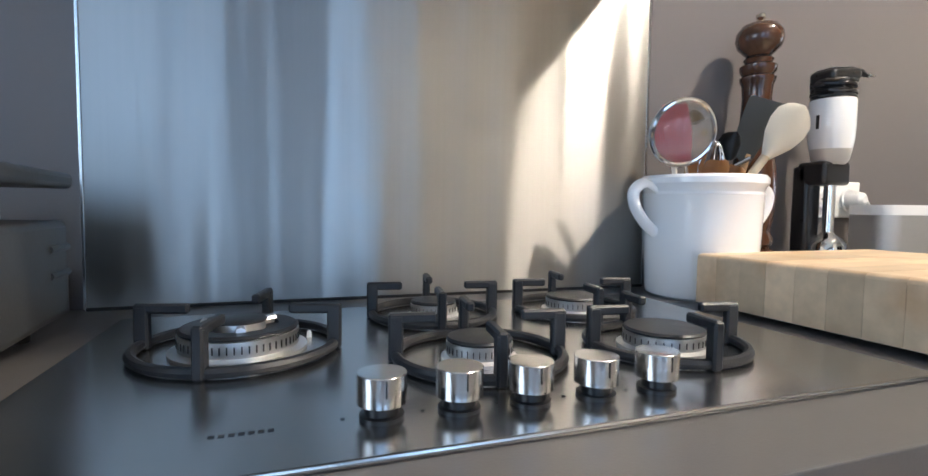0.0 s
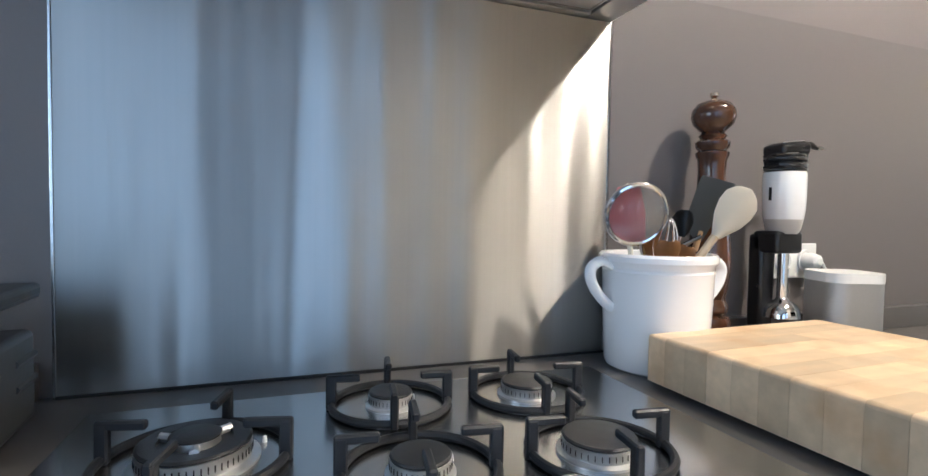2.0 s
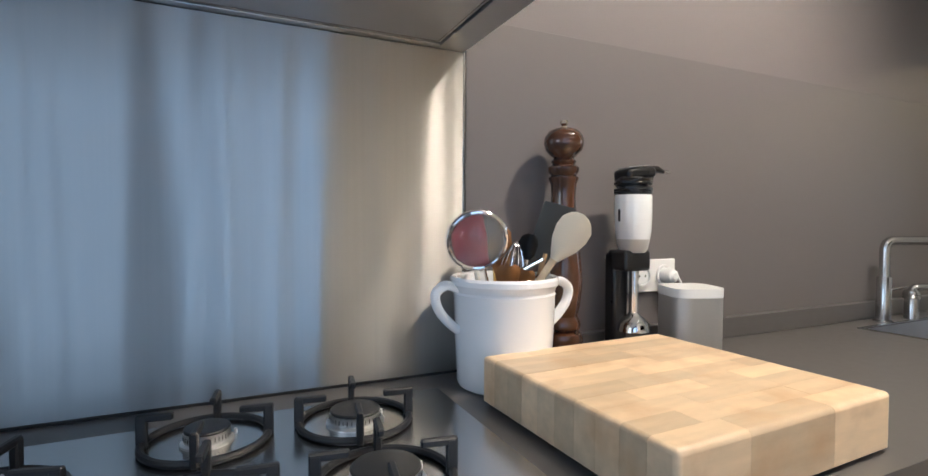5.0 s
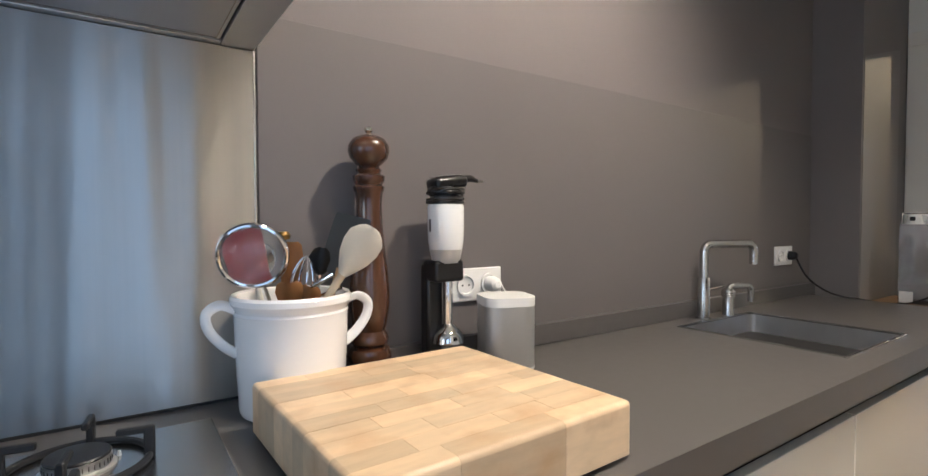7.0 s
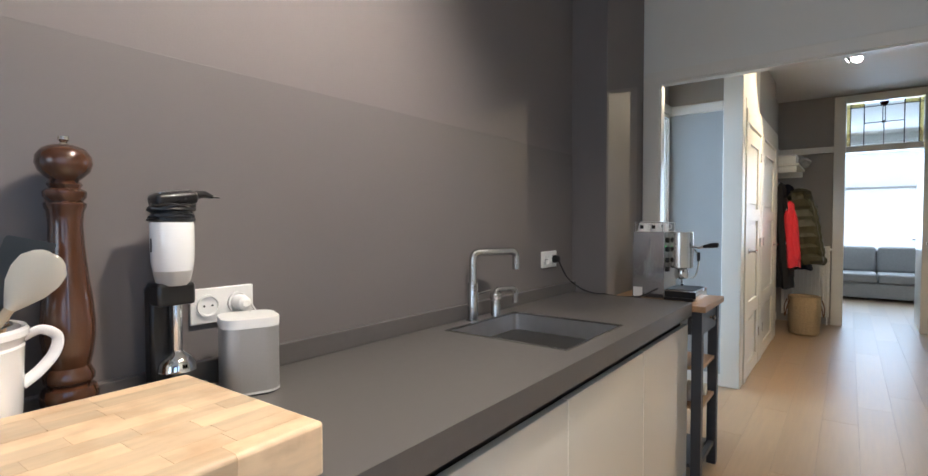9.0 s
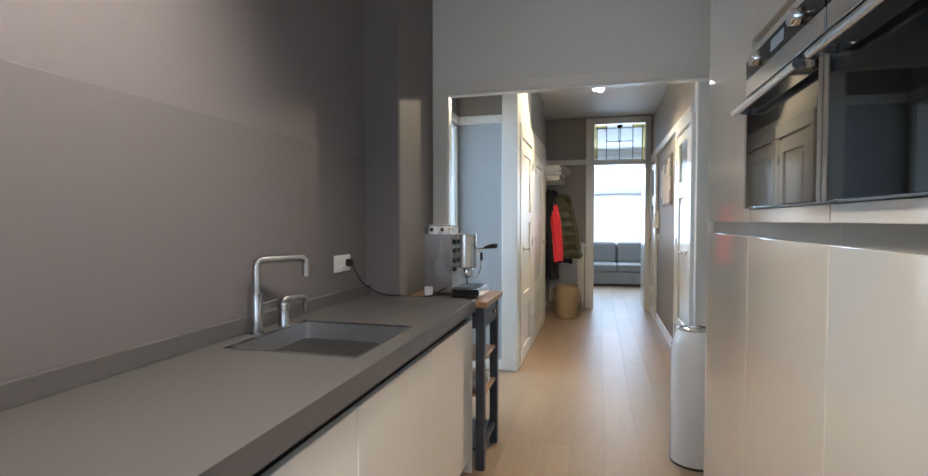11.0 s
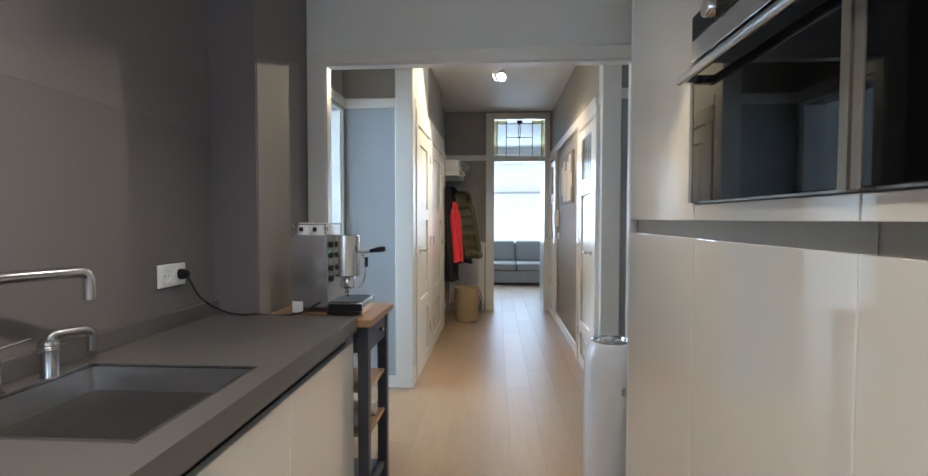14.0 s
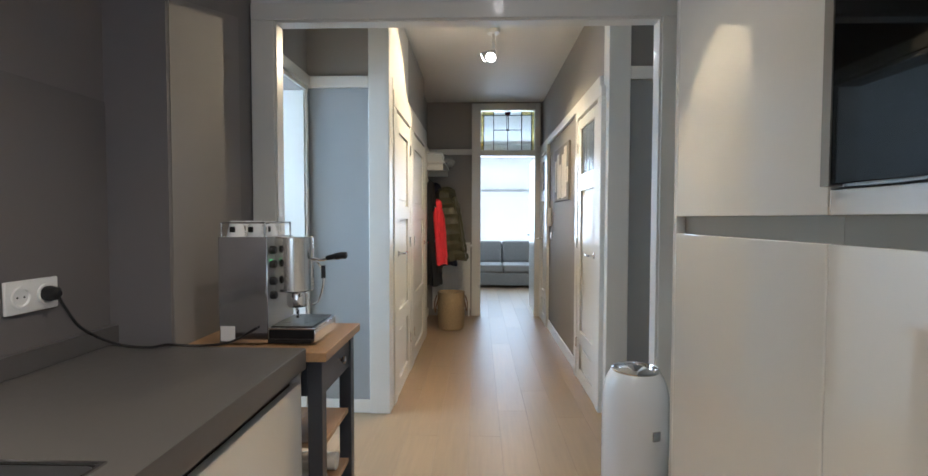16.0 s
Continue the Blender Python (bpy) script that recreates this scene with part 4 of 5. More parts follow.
def hand_blender():
    t = thing("hand_blender_stand", (1.362, 0.998, TOP), 0, "black stand holding a white and steel hand blender", "hand blender")
    part("base", lathe([(0, 0), (0.062, 0), (0.064, 0.008), (0.06, 0.016), (0.05, 0.02), (0, 0.02)], 40), BLACK, t)
    part("column", box(-0.055, -0.012, 0.0, 0.035, 0.018, 0.245, 0.008, 3), BLACK, t)
    part("clamp", box(-0.055, 0.02, -0.036, 0.025, 0.205, 0.252, 0.008, 3), BLACK, t)
    part("drip_dish", lathe([(0, 0.02), (0.04, 0.02), (0.045, 0.03), (0.042, 0.031), (0.036, 0.024), (0, 0.024)], 32, 0.005, -0.01), BLACK, t)
    bx, by = -0.012, -0.016
    part("bell", lathe([(0.01, 0.112), (0.014, 0.106), (0.026, 0.098), (0.034, 0.086), (0.036, 0.07), (0.033, 0.07), (0.03, 0.083), (0.02, 0.092), (0, 0.094)], 32, bx, by), CHROME, t)
    part("shaft", lathe([(0, 0.1), (0.0105, 0.1), (0.0105, 0.25), (0, 0.25)], 24, bx, by), CHROME, t)
    gx = -0.017
    part("collar", lathe([(0, 0.246), (0.026, 0.246), (0.032, 0.255), (0.0365, 0.276), (0, 0.276)], 36, gx, by), mat("light_grey_plastic", (0.5, 0.49, 0.47), 0.35), t)
    part("grip", lathe([(0, 0.276), (0.0368, 0.276), (0.0395, 0.295), (0.0405, 0.32), (0.0405, 0.37), (0.039, 0.374), (0, 0.374)], 40, gx, by), WHITE_ENAMEL, t, "white plastic grip with a grey collar")
    part("maker_mark", box(gx - 0.0412, gx - 0.0398, by - 0.004, by + 0.002, 0.315, 0.342), BLACK, t)
    part("neck", lathe([(0, 0.3745), (0.037, 0.3745), (0.034, 0.39), (0.03, 0.41), (0, 0.412)], 32, gx, by), BLACK, t)
    bm = box(-0.036, 0.046, -0.027, 0.027, 0.0, 0.026, 0.01, 4)
    bm.transform(Matrix.Translation((gx, by, 0.408)) @ Matrix.Rotation(radians(-7), 4, "Y"))
    part("top", bm, BLACK, t, "shiny dark control top")
    bm = box(-0.026, 0.034, -0.018, 0.018, 0.0262, 0.029, 0.001, 1)
    bm.transform(Matrix.Translation((gx, by, 0.408)) @ Matrix.Rotation(radians(-7), 4, "Y"))
    part("button_plate", bm, CHROME, t, "bright chrome button plate")
    pts = []
    for k in range(140):
        a = k * 0.36
        pts.append((gx + 0.038 * math.cos(a) * (1 + 0.12 * math.sin(k * 1.7)), by + 0.036 * math.sin(a), 0.379 + 0.03 * (0.5 + 0.5 * math.sin(k * 0.083 + 0.4 * math.sin(k * 0.5)))))
    part("wound_cord", tube(pts, 0.0034, 7), BLACK, t)
    part("plug", tube([(0.02, -0.02, 0.43), (0.044, -0.024, 0.434), (0.062, -0.026, 0.428)], [0.009, 0.008, 0.004], 10), BLACK, t)
    for k in (-0.004, 0.004):
        part("plug_pin", tube([(0.06, -0.026 + k, 0.429), (0.074, -0.027 + k, 0.427)], 0.002, 8), CHROME, t)
    return t


hand_blender()


def speaker():
    t = thing("smart_speaker", (1.488, 0.95, TOP), -20, "small white and silver loudspeaker with rounded corners", "speaker")
    def rr(w, z0, z1, b):
        bm = box(-w, w, -w, w, z0, z1)
        es = [e for e in bm.edges if abs(e.verts[0].co.z - e.verts[1].co.z) > 1e-4]
        bmesh.ops.bevel(bm, geom=es, offset=b, segments=8, profile=0.5, affect="EDGES")
        return bm
    G = mat("silver_speaker_mesh", (0.5, 0.495, 0.49), 0.42, 0.75, var=0.06, scale=300, bump=0.3, bscale=900)
    part("foot", rr(0.055, 0, 0.004, 0.03), BLACK, t)
    part("base_ring", rr(0.0595, 0.004, 0.009, 0.033), WHITE_PLASTIC, t)
    part("grille", rr(0.059, 0.009, 0.147, 0.033), G, t, "silver metal mesh")
    part("top_cap", rr(0.06, 0.147, 0.167, 0.034), WHITE_PLASTIC, t, "white plastic top")
    return t


speaker()


def socket(loc, label, plug):
    t = thing("double_socket", loc, 0, label, "wall socket", "wall sockets")
    part("frame", box(-0.076, 0.076, -0.009, 0, -0.041, 0.041, 0.003, 3), WHITE_PLASTIC, t)
    for sx in (-0.036, 0.036):
        bm = lathe([(0.0265, 0.0003), (0.0265, 0.006), (0.0215, 0.006), (0.02, 0.001), (0, 0.001)], 32)
        bm.transform(Matrix.Translation((sx, -0.009, 0)) @ Matrix.Rotation(radians(90), 4, "X"))
        o = part("outlet", bm, WHITE_PLASTIC, t)
        for px in (-0.0095, 0.0095):
            bm = lathe([(0, 0), (0.0026, 0), (0.0026, 0.0006), (0, 0.0006)], 10)
            bm.transform(Matrix.Translation((sx + px, -0.0101, 0)) @ Matrix.Rotation(radians(90), 4, "X"))
            part("pin_hole", bm, BLACK, o)
    bm = lathe([(0, 0), (0.019, 0), (0.02, 0.012), (0.016, 0.03), (0.008, 0.036), (0, 0.036)], 24)
    bm.transform(Matrix.Translation((0.036, -0.012, 0)) @ Matrix.Rotation(radians(90), 4, "X"))
    part("plug", bm, plug, t, "plugged-in " + ("black plug" if plug == BLACK else "white plug"))
    return t


socket((1.491, BACK - 0.0085, 1.08), "white double wall socket with a white plug", WHITE_PLASTIC)
socket((3.148, BACK - 0.0045, 1.088), "white double wall socket with a black plug", BLACK)
tagged(part("speaker_cable", tube(curve([(1.541, BACK - 0.05, 1.078), (1.56, BACK - 0.055, 1.04), (1.575, 1.02, 0.96), (1.57, 1.0, 0.91), (1.545, 1.0, 0.904)], 8), 0.003, 8), WHITE_PLASTIC), "thin white power cable of the loudspeaker", "cable")
tagged(part("power_cable", tube(curve([(3.184, BACK - 0.045, 1.088), (3.195, BACK - 0.055, 1.05), (3.215, 1.0, 0.99), (3.27, 0.95, 0.935), (3.33, 0.9, 0.91), (3.385, 0.882, 0.9045), (3.415, 0.86, 0.895), (3.445, 0.8, 0.888), (3.455, 0.72, 0.897), (3.468, 0.641, 0.94)], 8), 0.004, 8), BLACK), "black power cable from the wall socket", "cable")


# ---- serving cart with the coffee machine ----
CX0, CX1, CY0, CY1 = 3.395, 3.825, 0.4, 0.875


def cart():
    t = thing("kitchen_cart", (CX0, CY0, 0), 0, "dark blue grey wooden cart with an oak top", "cart")
    w, d = CX1 - CX0, CY1 - CY0
    for k in range(4):
        part("top_board", box(0, w, k * d / 4 + 0.0003, (k + 1) * d / 4 - 0.0003, 0.853, 0.882, 0.002, 1), OAK, t, "oiled oak top board")
    for x in (0.02, w - 0.065):
        for y in (0.02, d - 0.065):
            part("leg", box(x, x + 0.045, y, y + 0.045, 0, 0.852, 0.003), DARK_BLUE, t)
    part("side_rail", box(0.024, 0.04, 0.065, d - 0.065, 0.74, 0.852, 0.002), DARK_BLUE, t)
    part("side_rail", box(w - 0.04, w - 0.024, 0.065, d - 0.065, 0.74, 0.852, 0.002), DARK_BLUE, t)
    part("back_rail", box(0.065, w - 0.065, d - 0.04, d - 0.024, 0.74, 0.852, 0.002), DARK_BLUE, t)
    dr = part("drawer", box(0.067, w - 0.067, 0.026, 0.046, 0.735, 0.845, 0.003), DARK_BLUE, t)
    bm = lathe([(0, 0), (0.006, 0), (0.005, 0.012), (0.013, 0.02), (0.013, 0.026), (0, 0.03)], 20)
    bm.transform(Matrix.Translation((w / 2, 0.026, 0.8)) @ Matrix.Rotation(radians(90), 4, "X"))
    part("knob", bm, CHROME, dr, "chrome knob")
    for z in (0.56, 0.37):
        for k in range(3):
            part("shelf_board", box(0.066, w - 0.066, 0.03 + k * (d - 0.06) / 3, 0.028 + (k + 1) * (d - 0.06) / 3, z, z + 0.018, 0.002, 1), OAK, t, "oak shelf board")
    part("low_rail", box(0.066, w - 0.066, 0.03, 0.055, 0.1, 0.125, 0.002), DARK_BLUE, t)
    part("low_shelf", box(0.03, w - 0.03, 0.066, d - 0.066, 0.1, 0.118, 0.002), DARK_BLUE, t)
    return t


cart()
for k, (x, y) in enumerate(((3.53, 0.47), (3.6, 0.52), (3.67, 0.47))):
    bm = lathe([(0, 0), (0.03, 0), (0.03, 0.15), (0.028, 0.153), (0, 0.153)], 28)
    bm.transform(Matrix.Translation((0, -0.02, 0.03)) @ Matrix.Rotation(radians(-90), 4, "X"))
    tagged(part("paper_roll", bm, WHITE_WALL), "white paper roll lying on the cart shelf", "roll", "rolls on the cart shelf").location = (x, y, 0.3882)


def coffee_machine():
    t = thing("espresso_machine", (3.475, 0.475, 0.8825), 0, "polished steel espresso machine with a black portafilter handle", "coffee machine")
    w, yb, yf, h = 0.225, 0.29, 0.135, 0.342
    part("side_panel", box(0, 0.004, yf, yb, 0.006, h, 0.001), MIRROR_STEEL, t, "mirror-like steel side")
    part("side_panel", box(w - 0.004, w, yf, yb, 0.006, h, 0.001), STEEL, t)
    part("back_panel", box(0.004, w - 0.004, yb - 0.005, yb, 0.02, h, 0.001), STEEL, t)
    part("top", box(0.004, w - 0.004, yf + 0.002, yb - 0.005, h - 0.008, h, 0.001), STEEL, t)
    part("front_panel", box(0.004, w - 0.004, yf, yf + 0.006, 0.02, h, 0.001), STEEL, t)
    part("base", box(0.0045, w - 0.0045, 0.0, yb - 0.006, 0.004, 0.019, 0.002), BLACK, t, "black base")
    part("tray", box(0.004, w - 0.004, -0.012, yf - 0.001, 0.0195, 0.05, 0.003), BLACK, t, "black drip tray")
    part("tray_rim", box(0, w, -0.016, yf - 0.001, 0.0502, 0.056, 0.002), CHROME, t, "steel tray rim")
    part("tray_rim", box(0, w, -0.016, -0.012, 0.008, 0.05, 0.001), CHROME, t)
    part("tray_grid", box(0.01, w - 0.01, -0.004, yf - 0.006, 0.0562, 0.059, 0.001), BLACK, t)
    bm = lathe([(0, 0.16), (0.062, 0.16), (0.065, 0.163), (0.065, 0.165), (0.065, 0.335), (0.065, 0.337), (0.062, 0.34), (0, 0.34)], 40, w / 2 - 0.004, 0.09)
    part("group_cover", bm, KNOB_STEEL, t, "polished steel group cover")
    part("group_head", lathe([(0, 0.105), (0.03, 0.105), (0.034, 0.115), (0.034, 0.14), (0.028, 0.16), (0, 0.16)], 32, w / 2, 0.08), CHROME, t)
    part("spout", tube(bend([(w / 2 - 0.012, 0.08, 0.106), (w / 2 - 0.012, 0.075, 0.09), (w / 2 - 0.03, 0.07, 0.075)], 0.008), 0.006, 10), CHROME, t)
    hs = part("lever", tube(curve([(w / 2, 0.035, 0.27), (w / 2, 0.0, 0.262), (w / 2, -0.02, 0.268)], 5), 0.005, 10), CHROME, t)
    part("grip", tube(curve([(w / 2, -0.02, 0.268), (w / 2, -0.045, 0.273), (w / 2, -0.075, 0.277), (w / 2, -0.09, 0.276)], 4), [0.008] * 2 + [0.0095] * 3 + [0.0125] * 6 + [0.011, 0.006], 14), BLACK, hs, "black bakelite grip")
    part("steam_pipe", tube(curve([(w - 0.03, 0.1, 0.26), (w - 0.03, 0.04, 0.25), (w - 0.02, 0.02, 0.19), (w - 0.03, 0.03, 0.12), (w - 0.05, 0.05, 0.1)], 6), 0.0035, 8), CHROME, t)
    part("steam_grip", lathe([(0, 0.19), (0.008, 0.19), (0.008, 0.235), (0, 0.235)], 14, w - 0.022, 0.02), BLACK, t)
    for k, z in enumerate((0.3, 0.255, 0.2, 0.155)):
        bm = lathe([(0, 0), (0.013, 0), (0.013, 0.014), (0.01, 0.018), (0, 0.018)], 20)
        bm.transform(Matrix.Translation((0.03, yf, z)) @ Matrix.Rotation(radians(90), 4, "X"))
        part("switch", bm, BLACK, t)
    part("switch_light", box(0.022, 0.038, yf - 0.003, yf, 0.264, 0.269), mat("green_pilot_light", (0.2, 0.9, 0.3), 0.4, emit=1.0), t, "green pilot light")
    rail = [(0.006, yb - 0.008, h + 0.045), (w - 0.006, yb - 0.008, h + 0.045), (w - 0.006, yf + 0.008, h + 0.045), (0.006, yf + 0.008, h + 0.045)]
    part("cup_rail", tube(rail, 0.003, 8, closed=True), CHROME, t)
    for p in rail:
        part("rail_post", tube([(p[0], p[1], h), p], 0.003, 8), CHROME, t)
    part("label", box(-0.0012, 0.0, 0.24, 0.286, 0.012, 0.06), WHITE_PLASTIC, t, "pale printed sticker")
    for x in (0.03, w - 0.03):
        for y in (0.03, yb - 0.03):
            part("foot", lathe([(0, 0), (0.012, 0), (0.012, 0.006), (0, 0.006)], 12, x, y), BLACK, t)
    return t


coffee_machine()
for k in range(5):
    x, y = (3.515, 3.515, 3.59, 3.59, 3.65)[k], (0.66, 0.725, 0.65, 0.72, 0.68)[k]
    c = thing("espresso_cup", (x, y, 0.8825 + 0.3425), -90 + 14 * (k % 3 - 1), "white espresso cup upside down on the machine", "cup", "cups on the coffee machine")
    part("cup", lathe([(0, 0.05), (0.018, 0.05), (0.02, 0.046), (0.026, 0.02), (0.03, 0.0), (0.027, 0.0), (0.022, 0.03), (0, 0.042)], 28), CERAMIC, c)
    part("emblem", box(-0.009, 0.009, -0.0295, -0.024, 0.014, 0.032, 0.002, 1), BLACK, c, "small dark square emblem")
    part("ear", tube(curve([(0.026, 0, 0.014), (0.04, 0, 0.016), (0.038, 0, 0.034), (0.023, 0, 0.036)], 5), 0.003, 8), CERAMIC, c)


def bin_can():
    t = thing("push_bin", (3.82, -0.648, 0), 200, "tall white enamel bin with a chrome swing lid", "bin")
    R = 0.122
    part("can", lathe([(0, 0.004), (R - 0.004, 0.004), (R, 0.012), (R, 0.585), (R * 0.985, 0.625), (R * 0.93, 0.66), (R * 0.84, 0.69), (R * 0.72, 0.712), (R * 0.68, 0.716), (R * 0.66, 0.708), (R * 0.6, 0.69), (0, 0.69)], 56), WHITE_ENAMEL, t)
    part("lid_ring", lathe([(R * 0.7, 0.712), (R * 0.72, 0.72), (R * 0.66, 0.724), (R * 0.62, 0.71), (R * 0.64, 0.7)], 48), CHROME, t)
    bm = lathe([(0, 0.728), (R * 0.25, 0.726), (R * 0.5, 0.716), (R * 0.64, 0.7), (0, 0.695)], 40)
    part("lid", bm, CHROME, t, "polished dished chrome lid")
    part("base_ring", lathe([(0, 0), (R + 0.002, 0), (R + 0.002, 0.012), (R - 0.01, 0.014)], 48), BLACK, t)
    part("badge", box(R * 0.985, R + 0.004, -0.016, 0.016, 0.49, 0.525, 0.002), SATIN_STEEL, t, "small steel catch plate")
    return t


bin_can()
# ---- windows ----
def window(name, x, y0, y1, z0, z1, bars, label):
    t = tagged(thing(name, (x, (y0 + y1) / 2, z0), 0, label, "window"), kind="structure")
    a, b, h = y0 - (y0 + y1) / 2, y1 - (y0 + y1) / 2, z1 - z0
    for q in ((a, a + 0.06, 0, h), (b - 0.06, b, 0, h), (a + 0.06, b - 0.06, 0, 0.06), (a + 0.06, b - 0.06, h - 0.06, h)):
        part("window_frame", box(-0.04, 0.04, *q, 0.004), GLOSS_WHITE, t)
    for z in bars:
        part("window_bar", box(-0.035, 0.035, a + 0.06, b - 0.06, z - 0.03, z + 0.03, 0.004), GLOSS_WHITE, t)
    p = part("pane", box(-0.003, 0.003, a + 0.06, b - 0.06, 0.06, h - 0.06), GLASS, t)
    p.visible_shadow = False
    return t


for wn_, wx0, wx1 in (("window_1", -1.35, -0.02), ("window_3", 0.36, 0.92)):
    w = window(wn_, 0, -(wx1 - wx0) / 2, (wx1 - wx0) / 2, 0.35, 2.45, (1.5,), "white framed garden window of the kitchen")
    w.matrix_basis = pose((wx0 + wx1) / 2, SW - 0.08, 0.35, 0, 0, 90)
# End window is made up as an opening for the west fill.
window("added_window_4", -2.47, -1.0, 0.4, 0.8, 2.4, (1.1,), "added unseen white framed end window of the kitchen")
window("window_2", 12.48, -1.7, 0.7, 0.7, 2.58, (1.2,), "white framed living room window behind a sheer blind")
slab("window_sill_1", -1.35, -0.02, SW, SW + 0.12, 0.32, 0.35, GLOSS_WHITE, "white painted window sill", "sill", 0.004)
slab("backdrop", 16, 16.1, -8, 8, -3, 8, mat("overcast_sky_glow", (0.94, 0.97, 1.0), 0.9, emit=4.8, bump=0), "pale overcast sky outside the window", "backdrop")

# sheer blind: two fields with a rail between
SHEER = bpy.data.materials.new("sheer_white_blind")
SHEER.use_nodes = True
nt = SHEER.node_tree
nt.nodes.clear()
so, sm, st, sd = [nt.nodes.new(k) for k in ("ShaderNodeOutputMaterial", "ShaderNodeMixShader", "ShaderNodeBsdfTranslucent", "ShaderNodeBsdfDiffuse")]
st.inputs[0].default_value, sd.inputs[0].default_value, sm.inputs[0].default_value = (0.93, 0.94, 0.95, 1), (0.84, 0.85, 0.86, 1), 0.35
nt.links.new(st.outputs[0], sm.inputs[1])
nt.links.new(sd.outputs[0], sm.inputs[2])
nt.links.new(sm.outputs[0], so.inputs[0])
t = thing("roller_blind", (12.3, -0.5, 0.72), 0, "sheer white blind drawn over the living room window", "blind")
part("cloth", box(-0.001, 0.001, -1.2, 1.2, 0.0, 1.9), SHEER, t, "", False)
part("rail", box(-0.02, 0.012, -1.2, 1.2, 1.12, 1.16, 0.004), WHITE_PLASTIC, t)
part("roller", tube([(0, -1.2, 1.93), (0, 1.2, 1.93)], 0.03, 16), WHITE_PLASTIC, t)
for sy in (-1.15, 1.15):
    part("bracket", box(-0.01, 0.1, sy - 0.015, sy + 0.015, 1.9, 1.95), WHITE_PLASTIC, t)
part("bottom_bar", box(-0.012, 0.012, -1.2, 1.2, -0.02, 0.0, 0.003), WHITE_PLASTIC, t)


def sofa():
    t = thing("sofa", (11.25, -0.5, 0), 0, "grey fabric two-seat sofa below the window", "sofa")
    part("base", box(0.02, 0.9, -0.98, 0.98, 0.04, 0.28, 0.02, 3), FABRIC, t)
    for sy in (-1, 1):
        part("seat_cushion", box(0, 0.72, *sorted((sy * 0.004, sy * 0.86)), 0.285, 0.43, 0.035, 4), FABRIC, t)
        bm = box(0, 0.17, *sorted((sy * 0.006, sy * 0.85)), 0.0, 0.44, 0.055, 5)
        bm.transform(Matrix.Translation((0.6, 0, 0.425)) @ Matrix.Rotation(radians(12), 4, "Y"))
        part("back_cushion", bm, FABRIC, t)
        part("armrest", box(0.02, 0.9, *sorted((sy * 0.87, sy * 1.06)), 0.04, 0.6, 0.04, 4), FABRIC, t)
        for x in (0.08, 0.82):
            part("foot", box(x, x + 0.05, sy * 0.9 - 0.025, sy * 0.9 + 0.025, 0, 0.04), BLACK, t)
    part("back", box(0.78, 0.92, -0.87, 0.87, 0.28, 0.78, 0.04, 4), FABRIC, t)
    return t


sofa()


# ---- doors ----
def lever_handle(parent, x, z, s, side):
    """A chrome lever on the face at y = 0; side is the way into the corridor, s the lever's way."""
    bm = lathe([(0, 0), (0.024, 0), (0.024, 0.006), (0.01, 0.009), (0.009, 0.04), (0, 0.042)], 20)
    bm.transform(Matrix.Translation((x, 0, z)) @ Matrix.Rotation(radians(-90 * side), 4, "X"))
    h = part("door_handle", bm, CHROME, parent, "chrome lever handle")
    part("lever", tube(curve([(x, side * 0.04, z), (x + s * 0.03, side * 0.046, z), (x + s * 0.11, side * 0.043, z + 0.004)], 4), 0.008, 10), CHROME, h)


